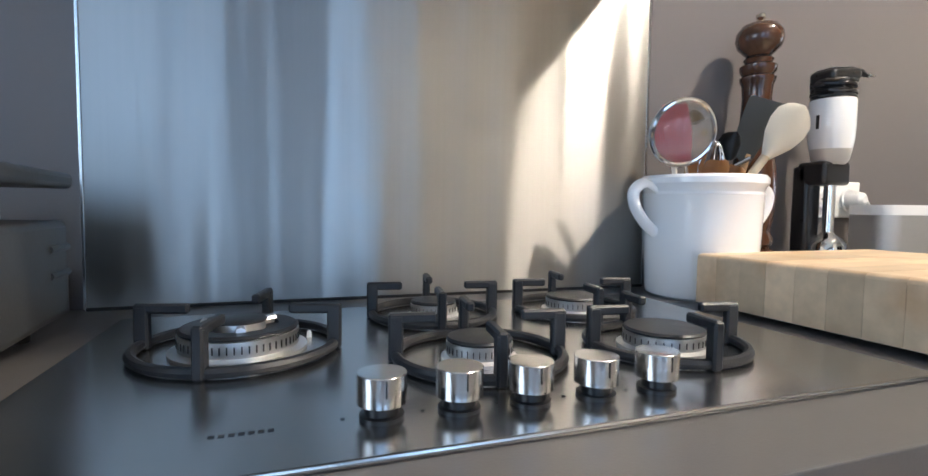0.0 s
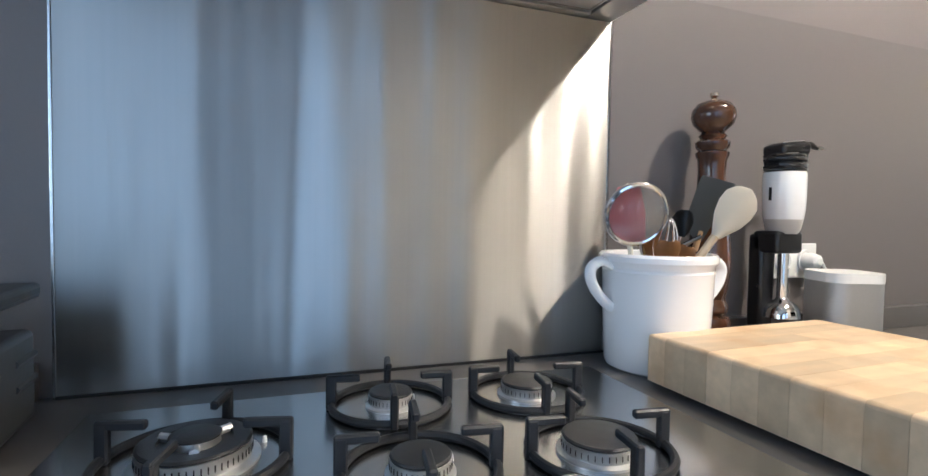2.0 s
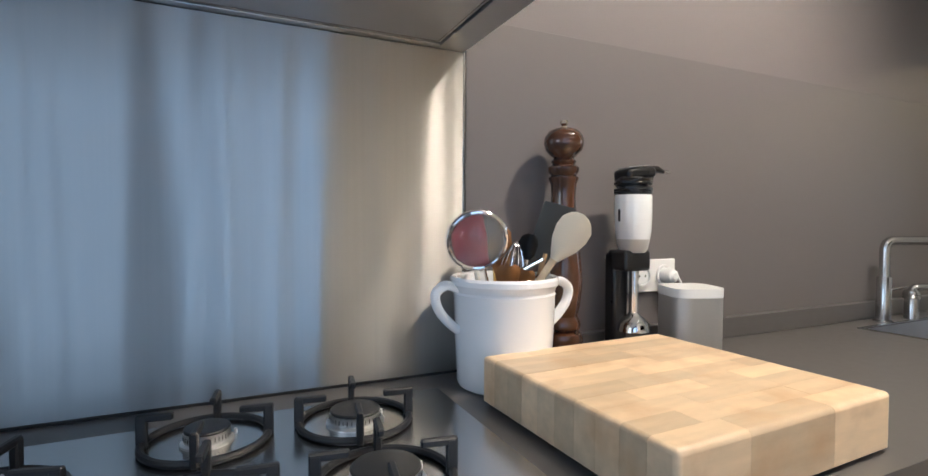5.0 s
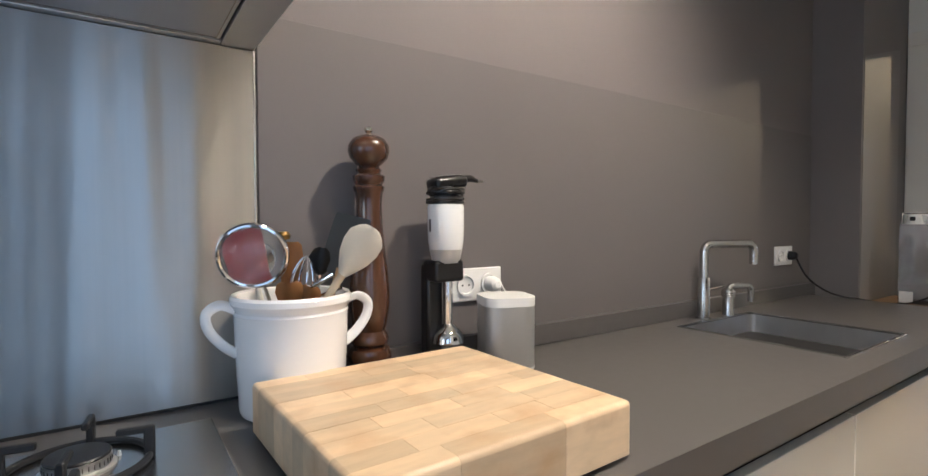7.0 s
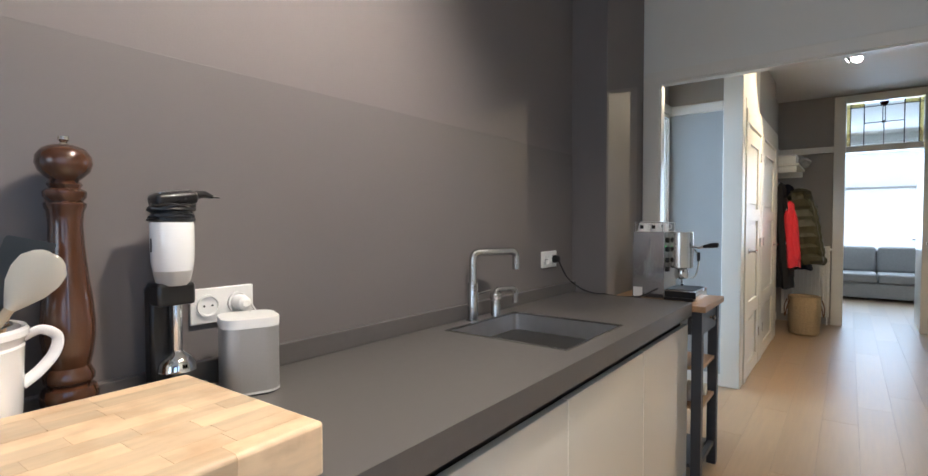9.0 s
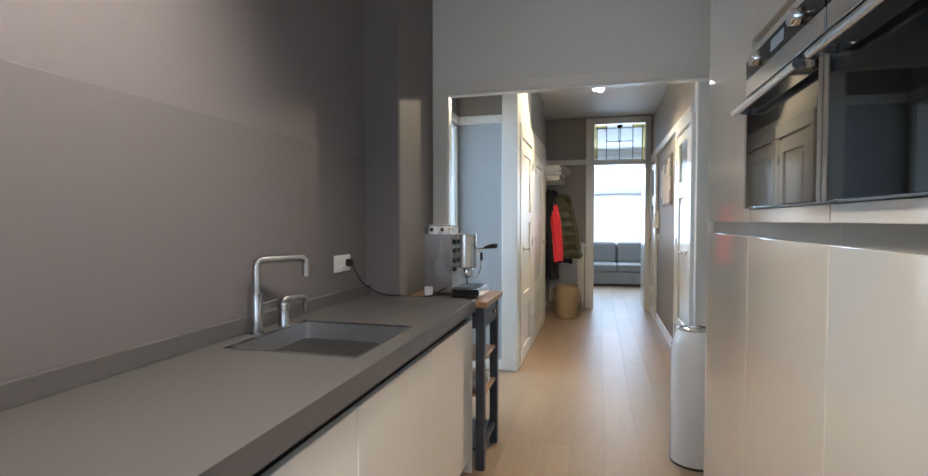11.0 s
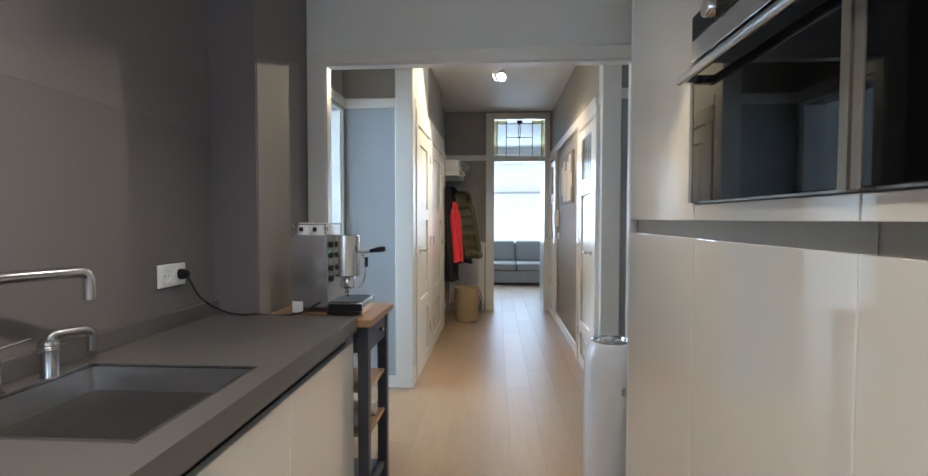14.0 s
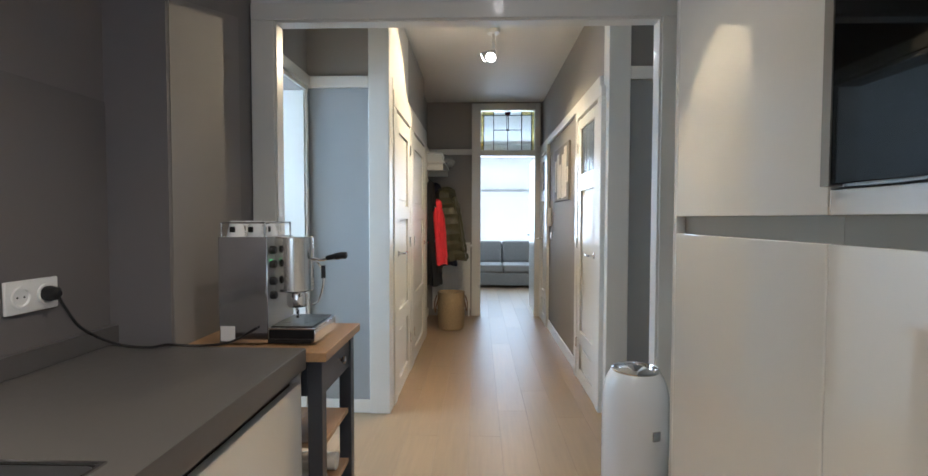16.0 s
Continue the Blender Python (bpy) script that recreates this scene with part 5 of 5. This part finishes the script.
def panel_door(name, x0, x1, y, side, h, panels, handle, label, glass=None):
    """A framed and panelled door in a wall along x, seen from side."""
    t = tagged(thing(name, (x0, y, 0), 0, label, "door"), kind="structure")
    w, f = x1 - x0, side
    def bx(a, b, z0, z1, d0, d1, bev=0.003):
        return box(a, b, *sorted((f * d0, f * d1)), z0, z1, bev)
    part("leaf", bx(0.002, w - 0.002, 0.006, h, 0.002, 0.012), GLOSS_WHITE, t)
    part("stile", bx(0.002, 0.11, 0.006, h, 0.012, 0.03), GLOSS_WHITE, t)
    part("stile", bx(w - 0.11, w - 0.002, 0.006, h, 0.012, 0.03), GLOSS_WHITE, t)
    lo = 0.006
    for z0, z1 in sorted(panels):
        part("cross_rail", bx(0.1102, w - 0.1102, lo, z0, 0.012, 0.03), GLOSS_WHITE, t)
        lo = z1
        if glass and z0 > 1.5:
            part("glass_pane", bx(0.1102, w - 0.1102, z0, z1, 0.0125, 0.016, 0), glass, t, "leaded obscured glass")
            for k in range(1, 4):
                a = 0.11 + (w - 0.22) * k / 4
                part("lead_strip", bx(a - 0.004, a + 0.004, z0, z1, 0.016, 0.019, 0), SATIN_STEEL, t)
        else:
            part("door_panel", bx(0.15, w - 0.15, z0 + 0.04, z1 - 0.04, 0.0125, 0.02, 0.006), GLOSS_WHITE, t)
    part("cross_rail", bx(0.1102, w - 0.1102, lo, h, 0.012, 0.03), GLOSS_WHITE, t)
    for a, b, z1 in ((-0.1, 0.0, h + 0.02), (w, w + 0.1, h + 0.02)):
        part("casing", bx(a, b, 0, z1, 0.001, 0.035, 0.006), GLOSS_WHITE, t)
    part("casing", bx(-0.1, w + 0.1, h + 0.0205, 2.149, 0.001, 0.036, 0.006), GLOSS_WHITE, t)
    for z in (0.25, 1.05, 1.8):
        hx = w - 0.004 if handle[0] < w / 2 else 0.004
        part("hinge", tube([(hx, f * 0.033, z), (hx, f * 0.033, z + 0.08)], 0.006, 8), SATIN_STEEL, t)
    bm = lathe([(0, 0), (0.024, 0), (0.024, 0.006), (0.01, 0.009), (0.009, 0.04), (0, 0.042)], 20)
    bm.transform(Matrix.Translation((handle[0], f * 0.03, handle[1])) @ Matrix.Rotation(radians(-90 * f), 4, "X"))
    hd = part("door_handle", bm, CHROME, t, "chrome lever handle")
    s = 1 if handle[0] < w / 2 else -1
    part("lever", tube(curve([(handle[0], f * 0.07, handle[1]), (handle[0] + s * 0.03, f * 0.076, handle[1]), (handle[0] + s * 0.11, f * 0.073, handle[1] + 0.003)], 4), 0.008, 10), CHROME, hd)
    return t


OBSCURE = mat("obscured_grey_glass", (0.17, 0.19, 0.2), 0.2, var=0.3, scale=60, bump=0.3, bscale=80)
panel_door("door_1", 5.42, 6.1, LY, -1, 2.02, ((0.12, 0.5), (0.62, 1.28), (1.38, 1.9)), (0.06, 1.035), "closed white gloss panelled cupboard door in the corridor")
panel_door("door_2", 6.32, 7.2, LY, -1, 2.02, ((0.12, 0.5), (0.62, 1.28), (1.38, 1.9)), (0.82, 1.035), "closed white gloss panelled door in the corridor")
panel_door("door_3", 5.33, 6.0, RY, 1, 2.06, ((0.1, 0.3), (0.4, 1.5), (1.63, 1.98)), (0.06, 1.03), "closed white gloss door with a leaded glass pane", OBSCURE)
panel_door("door_4", 7.95, 8.44, RY, 1, 2.06, ((0.1, 0.3), (0.4, 1.5), (1.63, 1.98)), (0.43, 1.03), "closed white gloss door at the corridor end", OBSCURE)
# White field stands in for the hall spot's bright pool on the grey wall.
part("spotlit_wall_panel", box(5.311, 6.2, LY - 0.004, LY - 0.0005, 2.226, 2.795), GLOSS_WHITE, None, "", False)
tagged(bpy.data.objects["spotlit_wall_panel"], "whitened wall field imitating lamp light above the doors", "wall panel", "", "structure").name = "wall_corridor_left_top"
# open doorway to the bright side room
for i, (x0, x1, z0, z1) in enumerate(((4.2, 4.3, 0, 2.1), (5.14, JX - 0.031, 0, 2.1), (4.2, JX - 0.031, 2.1, 2.125))):
    slab("trim_side_door_%d" % (i + 1), x0, x1, 1.048, 1.0655, z0, z1, GLOSS_WHITE, "white gloss painted door casing", "trim", 0.004)
slab("trim_side_jamb_1", 5.128, 5.14, 1.066, 1.2, 0, 2.1, GLOSS_WHITE, "white gloss painted door jamb", "trim")
slab("trim_side_jamb_2", 4.3, 4.312, 1.066, 1.2, 0, 2.1, GLOSS_WHITE, "white gloss painted door jamb", "trim")
slab("wall_side_room_1", 5.22, 5.3, 1.2, 3.3, 0, ROOF, WHITE_WALL, "white side room wall", "wall")
slab("wall_side_room_2", 3.9, 4.0, 1.234, 3.3, 0, ROOF, WHITE_WALL, "white side room wall", "wall")
slab("wall_side_room_3", 3.9, 5.3, 3.2, 3.3, 0, ROOF, WHITE_WALL, "white side room wall", "wall")

# ---- transom over the far door ----
def transom():
    t = thing("transom_window", (FX + 0.05, -0.423, 2.178), 0, "leaded stained glass transom above the far door", "window")
    w, h = 0.348, 0.508
    LEAD = mat("lead_came", (0.05, 0.05, 0.05), 0.5, 0.3)
    YEL = mat("yellow_stained_glass", (0.8, 0.65, 0.25), 0.1, trans=0.9, bump=0)
    REDG = mat("red_stained_glass", (0.6, 0.05, 0.05), 0.1, trans=0.8, bump=0)
    p = part("pane", box(-0.002, 0.002, -w, w, 0, h), GLASS, t)
    p.visible_shadow = False
    for a, b in ((-w, -w + 0.16), (w - 0.16, w)):
        part("stained_glass_strip", box(-0.005, -0.003, a, b, h - 0.05, h), YEL, t, "yellow glass strip")
    for a, b in ((-w, -w + 0.035), (w - 0.035, w)):
        part("stained_glass_strip", box(-0.005, -0.003, a, b, 0, h - 0.052), YEL, t, "pale yellow glass strip")
    bm = bmesh.new()
    v = [bm.verts.new((-0.006, y, z)) for y, z in ((-0.045, h), (0.045, h), (0.03, h - 0.045), (0, h - 0.065), (-0.03, h - 0.045))]
    bmesh.ops.solidify(bm, geom=[bm.faces.new(v)], thickness=0.004)
    part("stained_glass_drop", bm, REDG, t, "red glass drop")
    for y in (-w + 0.036, -w + 0.165, w - 0.165, w - 0.036):
        part("lead_came", box(-0.008, 0.006, y - 0.005, y + 0.005, 0, h), LEAD, t)
    for y in (-0.012, 0.012):
        part("lead_came", box(-0.008, 0.006, y - 0.004, y + 0.004, h * 0.5, h - 0.06), LEAD, t)
    part("lead_came", box(-0.008, 0.006, -0.004, 0.004, 0, h * 0.5), LEAD, t)
    part("lead_came", box(-0.0085, 0.0065, -w + 0.165, w - 0.165, h * 0.52, h * 0.535), LEAD, t)
    part("lead_came", box(-0.0085, 0.0065, -w, w, h - 0.052, h - 0.044), LEAD, t)
    bm = lathe([(0, -0.006), (0.014, -0.004), (0.014, 0.004), (0, 0.006)], 14)
    bm.transform(Matrix.Translation((-0.009, 0, h * 0.53)) @ Matrix.Rotation(radians(90), 4, "Y"))
    part("lead_knot", bm, LEAD, t)
    return t


transom()

# opened leaf of the far door, folded against the living room side
t = tagged(thing("door_5", (FX + 0.13, -0.79, 0), 0, "open white door leaf folded into the living room", "door"), kind="structure")
part("leaf", box(0.0, 0.68, -0.04, 0.0, 0.008, 2.09, 0.004), GLOSS_WHITE, t)
lever_handle(t, 0.62, 1.05, -1, 1)


# ---- corridor fittings ----
LAMP_GLOW = mat("lamp_glow", (1.0, 0.93, 0.82), 0.4, emit=25.0, bump=0)


def ceiling_spot(x, y, heads, label):
    t = thing("ceiling_spot", (x, y, ROOF), 0, label, "ceiling lamp", "ceiling spots")
    part("rose", lathe([(0, -0.001), (0.055, -0.001), (0.055, -0.022), (0.05, -0.028), (0, -0.028)], 32), WHITE_PLASTIC, t)
    part("stem", lathe([(0, -0.028), (0.012, -0.028), (0.012, -0.15), (0, -0.15)], 16), WHITE_PLASTIC, t)
    for (dx, dy, dz) in heads:
        d = Vector((dx, dy, dz)).normalized()
        m = Matrix.Translation(Vector((0, 0, -0.17)) + d * 0.03) @ d.to_track_quat("Z", "Y").to_matrix().to_4x4()
        bm = lathe([(0, -0.03), (0.02, -0.03), (0.026, -0.02), (0.042, 0.06), (0.044, 0.066), (0.04, 0.066), (0.034, 0.04), (0, 0.04)], 28)
        bm.transform(m)
        hd = part("lamp_head", bm, WHITE_PLASTIC, t)
        bm = lathe([(0, 0.075), (0.02, 0.072), (0.038, 0.058), (0.034, 0.046), (0, 0.046)], 24)
        bm.transform(m)
        part("bulb", bm, LAMP_GLOW, hd, "glowing bulb").visible_shadow = False
    return t


ceiling_spot(6.05, -0.165, ((-0.75, 0.25, -0.75), (0.1, 0.9, -0.5)), "white ceiling spot with a lit bulb")


def coat(name, x, y, z, w, d, h, material, label, seed, buttons=False, lean=0.0, quilt=0.0):
    """A jacket hanging from a hook: a draped sleeve-sided body with folds."""
    t = thing(name, (x, y, z - h), 0, label, "coat", "coats on the rack")
    def drape(cx, cy, rw, rd, top, bot, sd):
        bm = bmesh.new()
        n, m = 36, 22
        rings = []
        for j in range(m + 1):
            u = j / m
            zz = bot + (top - bot) * u
            sh = min(1, (1 - u) * 4.5) ** 0.55 * (0.86 + 0.14 * (1 - u)) if u < 1 else 0
            ring = []
            for k in range(n):
                a = 2 * math.pi * k / n
                fold = 1 + quilt * abs(math.sin(7 * math.pi * u)) + 0.09 * math.sin(6 * a + sd + 2 * u) + 0.05 * math.sin(11 * a - sd * 2 + 5 * u) + 0.05 * noise.noise((3 * math.cos(a) + sd, 3 * math.sin(a), 5 * u))
                ring.append(bm.verts.new((cx + rw * (0.08 + 0.92 * sh) * fold * math.cos(a), cy + lean * (1 - zz / h) + rd * (0.08 + 0.92 * sh) * fold * math.sin(a), zz + 0.012 * math.sin(3 * a + sd) * (1 - u))))
            rings.append(ring)
        for p, q in zip(rings, rings[1:]):
            for k in range(n):
                bm.faces.new((p[k], p[(k + 1) % n], q[(k + 1) % n], q[k]))
        bm.faces.new(rings[0])
        bm.faces.new(rings[-1])
        return bm
    part("body", drape(0, 0, w, d, h, 0, seed), material, t)
    part("sleeve", drape(-w * 0.45, -d * 0.75, w * 0.42, d * 0.38, h * 0.88, h * 0.12, seed + 2), material, t)
    part("sleeve", drape(w * 0.5, -d * 0.7, w * 0.4, d * 0.38, h * 0.87, h * 0.16, seed + 4), material, t)
    part("collar", drape(0, -d * 0.2, w * 0.5, d * 0.6, h * 1.02, h * 0.82, seed + 1), material, t)
    if buttons:
        for k in range(4):
            bm = lathe([(0, 0), (0.014, 0), (0.014, 0.005), (0, 0.006)], 14)
            bm.transform(Matrix.Translation((-w * 0.7, -d * 0.95, h * (0.75 - 0.16 * k))) @ Matrix.Rotation(radians(90), 4, "X"))
            part("button", bm, WHITE_PLASTIC, t)
    return t


BLACKC = mat("black_wool", (0.012, 0.012, 0.014), 0.85, var=0.2, scale=25, bump=0.4, bscale=300)
REDC = mat("red_nylon", (0.8, 0.03, 0.045), 0.45, var=0.2, scale=12, bump=0.35, bscale=30)
OLIVE = mat("olive_quilted_nylon", (0.085, 0.078, 0.038), 0.4, var=0.35, scale=14, bump=0.5, bscale=25)
NAVY = mat("navy_cotton", (0.014, 0.017, 0.035), 0.8, var=0.2, scale=20, bump=0.3, bscale=200)
coat("coat", 7.64, 0.53, 1.7, 0.12, 0.09, 1.17, BLACKC, "long black wool coat on a hook", 1.0, True, -0.08)
coat("coat", 7.6, 0.43, 1.49, 0.08, 0.075, 0.72, REDC, "bright red nylon jacket on a hook", 2.3, False, -0.05)
coat("coat", 8.1, 0.38, 1.655, 0.16, 0.15, 0.88, OLIVE, "olive green quilted jacket on a hook", 3.1, False, -0.12, 0.26)
coat("coat", 8.32, 0.52, 1.72, 0.1, 0.11, 1.03, NAVY, "navy jacket below the olive jacket", 4.4, False, -0.18)


def coat_rack():
    t = thing("coat_rack", (7.5, LY + 0.08, 1.62), 0, "white wall coat rack with a hat shelf", "coat rack")
    part("shelf", box(0, 0.95, -0.3, -0.001, 0.27, 0.295, 0.004), GLOSS_WHITE, t)
    part("backboard", box(0, 0.95, -0.018, -0.001, 0.02, 0.27, 0.003), GLOSS_WHITE, t)
    for x in (0.03, 0.9):
        part("bracket", box(x, x + 0.02, -0.28, -0.018, 0.2, 0.27, 0.003), GLOSS_WHITE, t)
    for k in range(5):
        part("hook", tube(curve([(0.1 + 0.18 * k, -0.018, 0.08), (0.1 + 0.18 * k, -0.09, 0.06), (0.1 + 0.18 * k, -0.11, 0.1)], 5), 0.007, 8), CHROME, t)
    return t


coat_rack()
t = thing("shelf_box", (7.52, 0.36, 1.62 + 0.2955), 0, "white carton on the hat shelf", "box")
part("carton", box(0, 0.36, 0, 0.24, 0, 0.075, 0.004), WHITE_WALL, t)
part("lid", box(-0.003, 0.363, -0.003, 0.243, 0.0755, 0.098, 0.004), WHITE_PLASTIC, t)
t = thing("folded_scarf", (8.15, 0.4, 1.62 + 0.2955), 0, "crumpled pale scarf on the hat shelf", "scarf")
bm = bmesh.new()
bmesh.ops.create_icosphere(bm, subdivisions=4, radius=1)
for v in bm.verts:
    k = 1 + 0.25 * noise.noise(v.co * 2.2) + 0.1 * noise.noise(v.co * 6)
    v.co = Vector((v.co.x * 0.17 * k, v.co.y * 0.14 * k, max(-0.055, v.co.z * 0.085 * k) + 0.055))
part("cloth", bm, mat("pale_grey_wool", (0.42, 0.4, 0.38), 0.9, var=0.3, scale=30, bump=0.5, bscale=200), t)


def basket():
    t = thing("laundry_basket", (7.77, 0.272, 0), 0, "tall woven seagrass basket with leather handles", "basket")
    W = mat("woven_seagrass", (0.42, 0.31, 0.18), 0.8, var=0.3, scale=60, bump=0.6, bscale=120, rnd=0.0)
    bm = bmesh.new()
    rings, n, prof = [], 72, [(0.13, 0.0), (0.145, 0.02), (0.155, 0.15), (0.16, 0.3), (0.155, 0.41), (0.158, 0.435), (0.148, 0.435), (0.145, 0.4), (0.145, 0.05)]
    rows = []
    for a, b in zip(prof, prof[1:]):
        c = max(1, int((Vector(b) - Vector(a)).length / 0.009))
        rows += [tuple(Vector(a).lerp(Vector(b), k / c)) for k in range(c)]
    for j, (r, z) in enumerate(rows):
        rings.append([bm.verts.new(((r + 0.003 * math.cos(math.pi * (j + (k // 3)))) * math.cos(2 * math.pi * k / n), (r + 0.003 * math.cos(math.pi * (j + (k // 3)))) * math.sin(2 * math.pi * k / n), z)) for k in range(n)])
    for p, q in zip(rings, rings[1:]):
        for k in range(n):
            bm.faces.new((p[k], p[(k + 1) % n], q[(k + 1) % n], q[k]))
    bm.faces.new(rings[0])
    bm.faces.new(rings[-1])
    part("weave", bm, W, t)
    L = mat("brown_leather", (0.2, 0.09, 0.04), 0.5)
    for a in (-70, 110):
        bm = tube(curve([(0.158, -0.05, 0.39), (0.185, -0.045, 0.3), (0.19, 0.0, 0.2), (0.185, 0.045, 0.3), (0.158, 0.05, 0.39)], 6), 0.006, 8)
        bm.transform(Matrix.Rotation(radians(a), 4, "Z"))
        part("handle", bm, L, t)
    return t


basket()


def radiator():
    t = thing("radiator", (FX - 0.09, 0.06, 0.1), 0, "white ribbed panel radiator on the end wall", "radiator")
    part("panel", box(0.012, 0.055, 0, 0.5, 0, 0.86, 0.006), GLOSS_WHITE, t)
    for k in range(12):
        y = 0.025 + k * 0.041
        part("rib", box(0.0, 0.0118, y - 0.012, y + 0.012, 0.03, 0.83, 0.005, 2), GLOSS_WHITE, t)
    part("grille", box(0.0, 0.055, 0, 0.5, 0.861, 0.872, 0.002), GLOSS_WHITE, t)
    part("valve", tube([(0.03, -0.025, 0.83), (0.03, 0.0, 0.83)], 0.014, 14), WHITE_PLASTIC, t)
    part("pipe", tube([(0.03, 0.02, -0.1), (0.03, 0.02, 0.01)], 0.008, 10), WHITE_PLASTIC, t)
    for y in (0.1, 0.4):
        part("bracket", box(0.055, 0.09, y, y + 0.03, 0.3, 0.5), WHITE_PLASTIC, t)
    return t


radiator()

# black and white print on a dark board
t = thing("wall_picture", (6.5, RY + 0.001, 1.46), 0, "unframed print of pale shapes on a dark ground", "picture")
part("board", box(0, 0.86, 0, 0.02, 0, 0.53, 0.002), mat("dark_print_ground", (0.2, 0.175, 0.15), 0.6), t)
PALE = mat("pale_print_ink", (0.75, 0.71, 0.64), 0.7, var=0.25, scale=14)
for k, (x0, x1, z0, z1) in enumerate(((0.1, 0.24, 0.03, 0.5), (0.25, 0.37, 0.02, 0.44), (0.4, 0.52, 0.03, 0.36), (0.53, 0.66, 0.02, 0.47), (0.7, 0.8, 0.1, 0.42), (0.02, 0.08, 0.16, 0.3))):
    part("printed_shape", box(x0, x1, 0.0202, 0.0222, z0, z1, 0.0008, 1), PALE, t, "", False)
t = thing("intercom", (7.7, RY + 0.001, 1.2), 0, "white wall intercom handset", "intercom")
part("body", box(0, 0.1, 0, 0.035, 0, 0.21, 0.006, 3), WHITE_PLASTIC, t)
part("handset", box(0.008, 0.05, 0.0352, 0.06, 0.005, 0.205, 0.012, 3), WHITE_PLASTIC, t)
part("button", box(0.065, 0.09, 0.0352, 0.039, 0.05, 0.075, 0.002), SATIN_STEEL, t)
t = thing("light_switch", (7.62, RY + 0.001, 1.05), 0, "white wall light switch", "light switch")
part("frame", box(0, 0.08, 0, 0.009, 0, 0.08, 0.003, 2), WHITE_PLASTIC, t)
part("rocker", box(0.012, 0.068, 0.0092, 0.014, 0.012, 0.068, 0.003, 2), WHITE_PLASTIC, t)

# kitchen ceiling spots, out of view; second and third house the added fills
for sx, sy, aim in ((1.77, 0.155, (-0.7, 0.68, -1.65)), (1.35, 0.1, (0, 0, -1)), (2.85, -0.16, (1.1, -0.13, -0.85))):
    ceiling_spot(sx, sy, (aim,), "unseen white kitchen ceiling spot with a lit bulb")

# ---- floor planks, last ----
plank_meshes = {}
rng = random.Random(4)
PW = 0.185
for row in range(-15, 18):
    y = row * PW
    x, first = -2.45, rng.choice((0.5, 0.9, 1.4))
    while x < 12.4:
        ln, first = first or rng.choice([q for q in (0.5, 1.4, 1.8, 2.2) if q > 0.6 or x > 11.1]), 0
        if x + ln > 12.54 or y < -1.37 or y > 1.05:
            ln = 0.5
        if x + ln > 12.54:
            break
        if ln not in plank_meshes:
            me = bpy.data.meshes.new("plank")
            bm = box(0.0003, ln - 0.0003, 0.0003, PW - 0.0003, -0.012, 0, 0.0006, 1)
            bm.to_mesh(me)
            bm.free()
            me.materials.append(FLOOR_OAK)
            plank_meshes[ln] = me
        kitchen = x + ln < 4.4 and -2.05 < y < 1.05 and not (x + ln > 1.06 and y < -1.37)
        hall = 4.0 < x + ln and x < 8.6 and -1.75 < y < 1.3 and not (x < 3.9 and (y < -1.37 or y > 1.05))
        living = x >= 7.4 and -2.7 < y < 1.6
        if kitchen or hall or living:
            p = new("plank", plank_meshes[ln])
            p.parent, p.location = floor, (x, y, 0)
        x += ln
